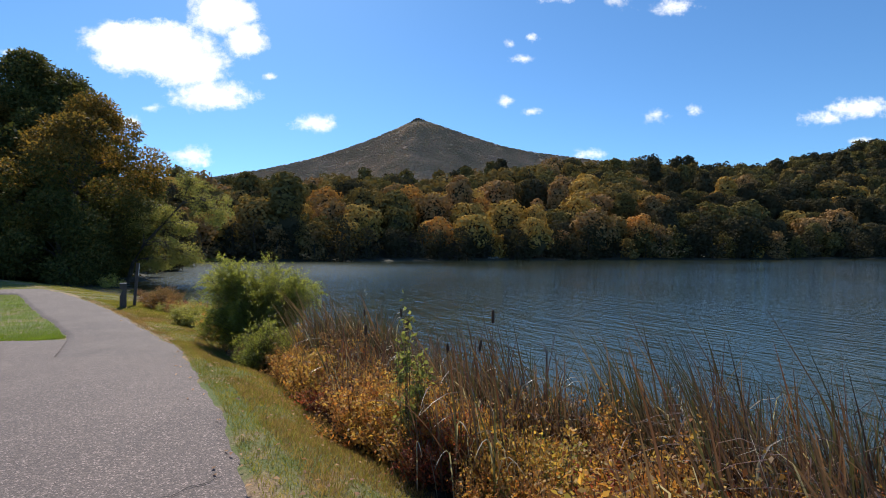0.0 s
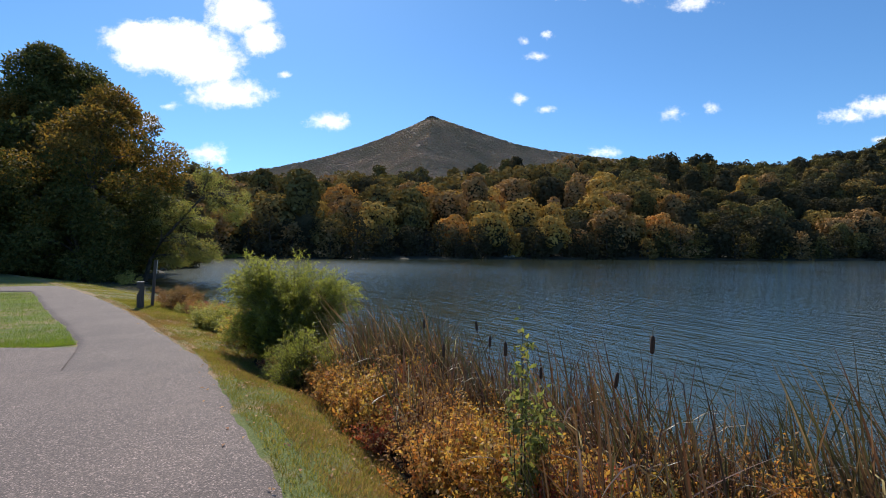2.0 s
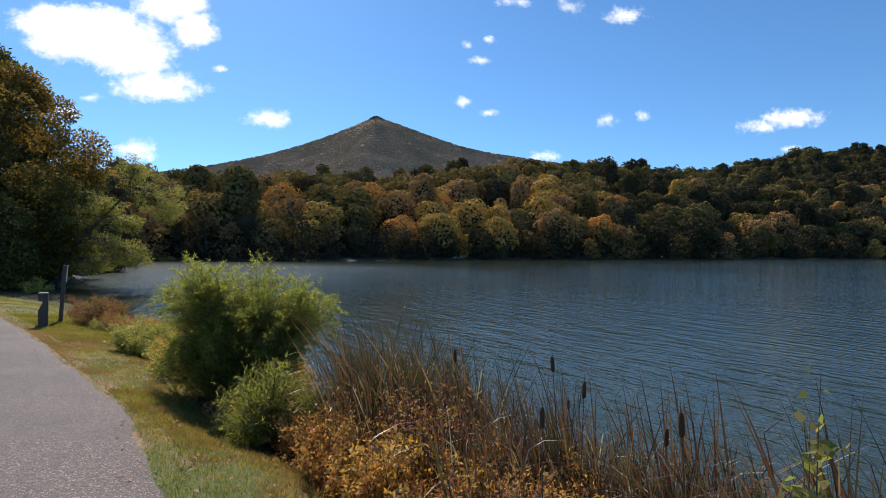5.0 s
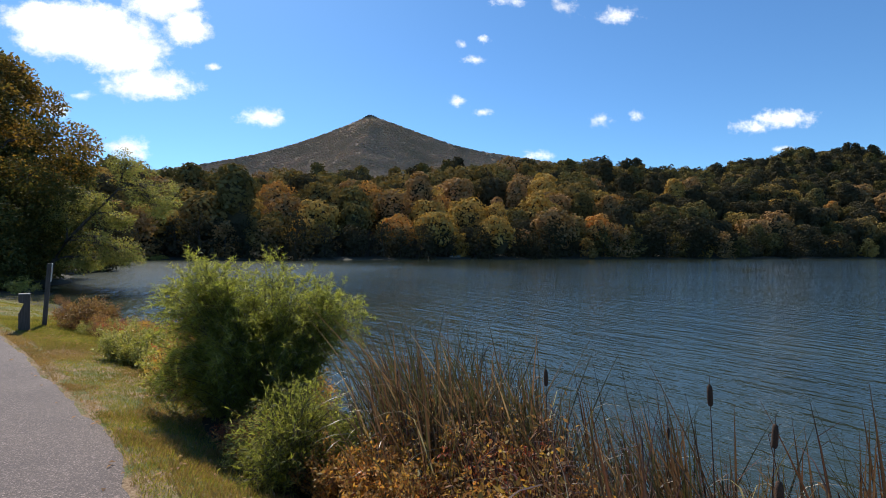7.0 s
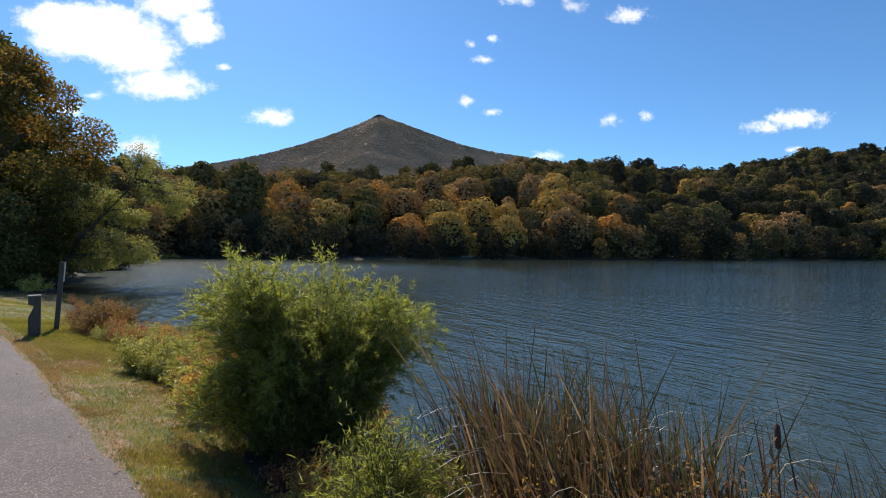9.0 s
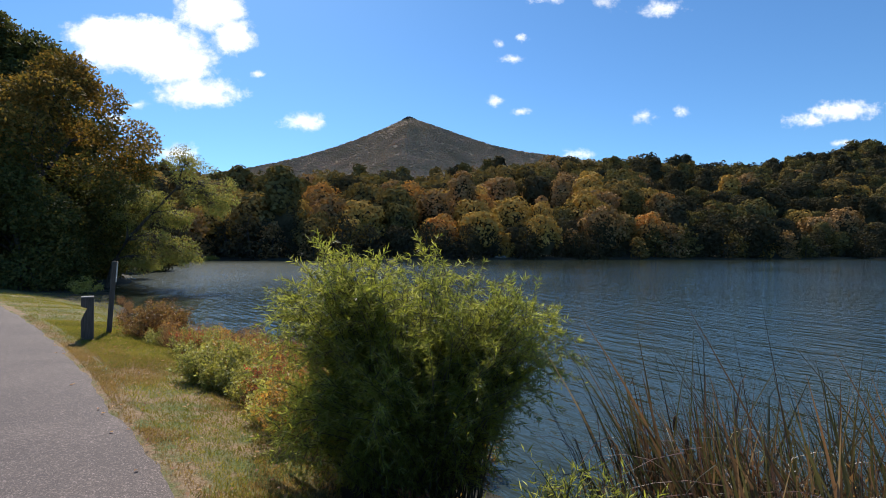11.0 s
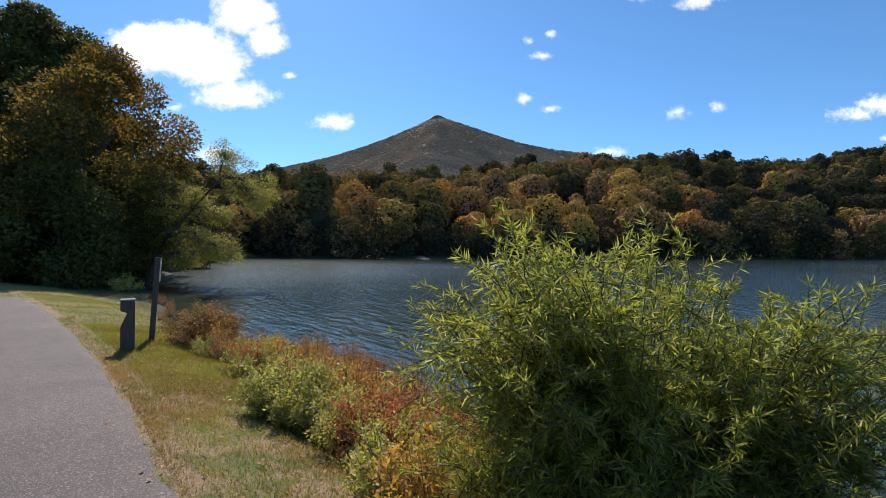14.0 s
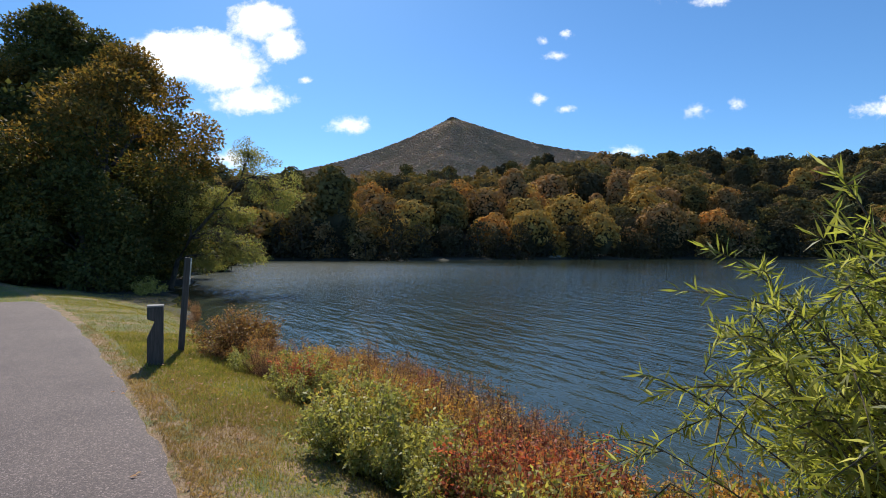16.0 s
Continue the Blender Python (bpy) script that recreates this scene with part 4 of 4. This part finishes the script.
    dark = tagged(shrub("rounded rust-red shrub on the bank", r, L_RUST, M_REDSTEM, 0.72, 0.6, 11000, 0.036, 0.5, 90), group="bank shrubs")
    place(dark, -8.84, 16.7, float(ground_z(np.float64(-8.84), np.float64(16.7))) - 0.03, 0.0, 1.3)
    vine = tagged(shrub("leafy green weed standing among the reeds", r, L_TREE_LIME, M_STEM, 1.95, 0.16, 900, 0.06, 0.55, 12), group="bank shrubs")
    plant(vine, *VINE, True, 0.0, 1.0)
    fresh = tagged(shrub("fresh light green weeds below the reeds", r, L_FRESH, M_STEM, 1.1, 0.6, 3600, 0.075, 0.42, 30), group="bank shrubs")
    for at, size in (((7.8, 3.5), 0.62), ((7.5, 3.85), 0.55), ((8.15, 3.75), 0.55)):
        plant(fresh, *at, at[0] == 7.8, at[1] * 3.0, size)
    low = shrub("low pale green plants on the far point", r, L_GREEN, M_STEM, 0.22, 0.6, 2200, 0.08, 0.5)
    for i, (x, y) in enumerate(((-57, 108.5), (-53.5, 109.5), (-50, 110.5), (-60.5, 107.5))):
        (place if i == 0 else copy_at)(low, x, y, float(ground_z(np.float64(x), np.float64(y))) - 0.05, i * 1.1, 4.0)
    lit = shrub("pale green low shrub at the wood's edge", r, L_GREEN, M_STEM, 1.0, 0.9, 2200, 0.09, 0.5)
    place(lit, -20.6, 31.2, float(ground_z(np.float64(-20.6), np.float64(31.2))) - 0.03)


def build_willows():
    r = np.random.default_rng(41)
    w = willow("bushy green willow shrub at the water's edge", r,
               [((-0.62, 0.05, 1.65), (0.75, 0.7, 0.85)), ((0.6, 0.05, 1.55), (0.72, 0.66, 0.82)), ((0.0, 0.3, 1.75), (0.7, 0.66, 0.85)), ((0.1, -0.35, 1.28), (0.85, 0.6, 0.66)), ((-0.4, -0.3, 1.1), (0.7, 0.5, 0.6)), ((-0.6, -0.3, 1.05), (0.5, 0.5, 0.5)), ((-0.7, -0.32, 0.9), (0.5, 0.4, 0.5)), ((-0.84, -0.2, 1.85), (0.3, 0.4, 0.74)), ((-0.5, -0.3, 1.8), (0.4, 0.4, 0.76)), ((0.9, 0.05, 1.55), (0.34, 0.5, 0.7))],
               580, 240000, 0.076, L_WILLOW)
    x, y = -2.5, 9.82
    place(w, x, y, float(ground_z(np.float64(x), np.float64(y))) - 0.05, 0.0, 0.97)
    g = willow("small leafy green shrub beside the willow", r, [((0, 0, 0.82), (0.46, 0.44, 0.56)), ((0.12, 0.1, 0.6), (0.46, 0.44, 0.45)), ((-0.1, -0.2, 0.4), (0.4, 0.36, 0.34))], 130, 20000, 0.08, L_WILLOW, 0.18)
    x, y = -1.66, 7.6
    place(g, x, y, float(ground_z(np.float64(x), np.float64(y))) - 0.03, 0.0, 0.86)


def build_reeds():
    r = np.random.default_rng(51)
    protos = []
    for i in range(3):
        protos.append([reed_clump("dry brown cattail reeds in shallow water", r, 60, 1.55 + 0.15 * i, 0.34, 0.88, 0), True])
    for i in range(3):
        protos.append([reed_clump("green and brown cattail reeds in shallow water", r, 84, 1.6 + 0.15 * i, 0.36, 0.45, 0), True])
    protos.append([reed_clump("brown cattail reeds with a ripe seed head", r, 40, 1.75, 0.34, 0.7, 1), True])
    a = -4.5
    while a < 8.4:
        inner = 3.75 - 0.75 * float(smooth(0.3, 2.0, np.float64(a))) + 0.5 * float(smooth(3.0, 5.0, np.float64(a))) + 0.5 * float(smooth(6.2, 7.0, np.float64(a))) + 0.4 * float(smooth(7.6, 8.3, np.float64(a)))
        outer = 6.7 - 1.2 * float(smooth(0.2, 3.0, np.float64(a)))
        b = inner
        while b < outer:
            f = (b - inner) / (outer - inner)
            bed = noise.noise((a * 0.75, b * 0.75, 2.0)) + 0.5 * noise.noise((a * 1.9, b * 1.9, 6.0))
            if r.random() < (0.3 if f < 0.42 and a < 5.5 else 1.1) + 1.1 * bed - 0.45 * f + 0.6 * float(smooth(5.0, 6.5, np.float64(a))):
                k = int(r.integers(3)) + (3 if r.random() < 0.15 + 0.4 * f + 0.6 * float(smooth(5.0, 6.4, np.float64(a))) else 0)
                k = 6 if r.random() < 0.025 else k
                x, y = to_world(a, b)
                if math.hypot(x + 2.5, y - 9.82) > 1.0:
                    plant(protos[k][0], a + r.uniform(-0.2, 0.2), b, protos[k][1], r.uniform(-0.6, 0.6), (0.8 + 0.3 * r.random()) * (1.06 - 0.1 * float(smooth(4.0, 5.5, np.float64(a))) + 0.2 * float(smooth(5.0, 6.5, np.float64(a))) + 0.12 * (1 - float(smooth(0.0, 2.0, np.float64(a))))), 0.05)
                    protos[k][1] = False
            b += 0.34 + 0.12 * r.random()
        a += 0.38


def build_grass():
    """Short blades on the verge and the lawn, and fallen leaves."""
    r = np.random.default_rng(61)
    def field(n, alo, ahi, blo, bhi, size, tone=0):
        a = r.uniform(alo, ahi, n)
        b = blo(a) + (bhi(a) - blo(a)) * r.random(n)
        x, y = to_world(a, b)
        if tone:
            patch = np.array([noise.noise((u * 0.8, v * 0.8, 5.0)) + 0.5 * noise.noise((u * 3.1, v * 3.1, 9.0)) for u, v in zip(x, y)])
            keep = tone * patch > -0.06 + 0.1 * r.normal(size=n)
            a, b, x, y, n = a[keep], b[keep], x[keep], y[keep], int(keep.sum())
        P = np.stack([x, y, ground_z(x, y) - 0.006], -1)
        D = np.array([0, 0, 1.0]) + ball(n, r) * 0.75
        D[:, 2] = np.abs(D[:, 2]) + 0.1
        return leaf_cards(P, D, ball(n, r), size * (0.5 + r.random(n)), 0.0045 + 0.003 * r.random(n), 0.2)
    V, F = join([field(32000, -1.5, 9.5, lambda a: edge_right(a) - 0.01, lambda a: edge_bank(a) + 0.3, 0.045),
                 field(36000, 9.0, 20, lambda a: edge_right(a) + 0.2, lambda a: edge_bank(a) + 0.3, 0.036, -1),
                 field(14000, 28, 37, lambda a: edge_right(a) - 4.0, lambda a: edge_shore(a) - 0.4, 0.09), field(22000, 14.3, 21, lambda a: edge_right(a) + 0.3, lambda a: edge_bank(a) + 0.1, 0.045), field(26000, 17, 30, lambda a: edge_right(a) + 0.15, lambda a: edge_bank(a) + 0.6 + 1.5 * smooth(18.5, 22.5, a), 0.06),
                 ])
    lawn = field(60000, 11.2, 25, lambda a: path_left(a) - np.minimum(6.0, (a - 11.0) / 0.52 + 0.05), lambda a: path_left(a), 0.055)
    tagged(new("lawn_grass", raw("lawn_grass", *lawn, L_LAWN)), "lush green mown lawn", "grass", kind="stuff")
    tagged(new("grass", raw("grass", V, F, L_GRASS)), "short green mown grass", "grass", kind="stuff")
    V, F = join([field(70000, 8.0, 17, lambda a: edge_right(a) + 0.02, lambda a: edge_bank(a) + 0.3, 0.032, 1), field(5000, 7.0, 22, lambda a: edge_right(a) - 0.04, lambda a: edge_right(a) + 0.2, 0.035),
                 field(40000, -1.5, 9, lambda a: edge_right(a) * 0.75 + edge_bank(a) * 0.25, lambda a: edge_bank(a) + 0.3, 0.055, 1)])
    tagged(new("dry_grass", raw("dry_grass", V, F, L_STRAW)), "short straw-coloured dry grass", "grass", kind="stuff")
    n = 420
    a = r.uniform(0, 18, n)
    b = edge_right(a) - 0.3 + 1.5 * r.random(n) ** 0.8
    x, y = to_world(a, b)
    z = np.where(b < edge_right(a), path_z(a) + 0.035, ground_z(x, y) + 0.03)
    V, F = leaf_cards(np.stack([x, y, z], -1), ball(n, r) * np.array([1, 1, 0.12]), np.array([[0, 0, 1.0]]) + 0.2 * ball(n, r), 0.03 + 0.03 * r.random(n), 0.02 + 0.015 * r.random(n), 0.25)
    tagged(new("fallen_leaves", raw("fallen_leaves", V, F, L_BROWN)), "brown fallen leaves scattered on the grass", "leaves", kind="stuff")


# ---- bollard and post ----
def wood_material(name, dark, light):
    m, N = material(name)
    p = N.add("ShaderNodeTexCoord").outputs["Object"]
    p = N.add("ShaderNodeVectorMath", {0: p, 1: (1.0, 1.0, 0.07)}, operation="MULTIPLY").outputs[0]
    g = N.noise(p, 48.0, 6.0, 0.7)
    finish(N, Base_Color=N.ramp(g, [(0.3, dark), (0.7, light)]), Roughness=0.88, Normal=bump(N, g, 0.5, 0.006))
    return m


def build_posts():
    wood = wood_material("weathered_wood", (0.036, 0.029, 0.025), (0.115, 0.094, 0.08))
    pale = wood_material("pale_cap", (0.19, 0.172, 0.155), (0.34, 0.315, 0.285))
    metal, N = material("sign_metal")
    n = N.noise(N.add("ShaderNodeTexCoord").outputs["Object"], 12.0, 5.0)
    finish(N, Base_Color=N.ramp(n, [(0.3, (0.42, 0.42, 0.4)), (0.7, (0.62, 0.62, 0.6))]), Metallic=0.8, Roughness=0.42)
    root = tagged(new("bollard"), "dark weathered wooden bollard with notched head", "bollard")
    outline = ((-0.1, -0.15), (0.1, -0.15), (0.1, 0.825), (-0.1, 0.825), (-0.1, 0.66), (-0.005, 0.625), (-0.1, 0.4))
    bm = bmesh.new()
    face = bm.faces.new([bm.verts.new((u, -0.1, z)) for u, z in outline])
    ext = bmesh.ops.extrude_face_region(bm, geom=[face])
    bmesh.ops.translate(bm, vec=(0, 0.2, 0), verts=[v for v in ext["geom"] if isinstance(v, bmesh.types.BMVert)])
    bmesh.ops.recalc_face_normals(bm, faces=bm.faces)
    bmesh.ops.bevel(bm, geom=bm.edges[:], offset=0.008, segments=2, affect="EDGES")
    part("body", bm_mesh("body", bm, wood), root)
    part("cap", bm_mesh("cap", box_bm(0.206, 0.206, 0.022, 0.007), pale), root, "pale worn cap").location = (0, 0, 0.838)
    root.location, root.rotation_euler = (-9.05, 14.8, float(ground_z(np.float64(-9.05), np.float64(14.8)))), (0, 0, radians(33))
    post = tagged(new("sign_post"), "slim grey wooden sign post leaning slightly", "sign post")
    part("post", bm_mesh("post", box_bm(0.095, 0.085, 1.75, 0.012), wood), post).location = (0, 0, 0.72)
    part("sign_plate", bm_mesh("sign_plate", box_bm(0.006, 0.3, 0.46, 0.0025), metal), post, "thin metal sign plate seen edge-on").location = (0.0515, 0.05, 1.36)
    for z in (1.22, 1.5):
        part("bolt", bm_mesh("bolt", box_bm(0.012, 0.02, 0.02, 0.004), metal), post).location = (0.0585, 0.0, z)
    post.location, post.rotation_euler = (-9.52, 16.15, float(ground_z(np.float64(-9.52), np.float64(16.15)))), (0, radians(3.6), radians(28))


build_ground()
build_water()
build_path()
build_crack()
build_far_woods()
build_shore_trees()
build_mountain()
build_far_bank()
build_near_trees()
build_willows()
build_reeds()
build_cattails()
build_bank()
build_posts()
build_grass()
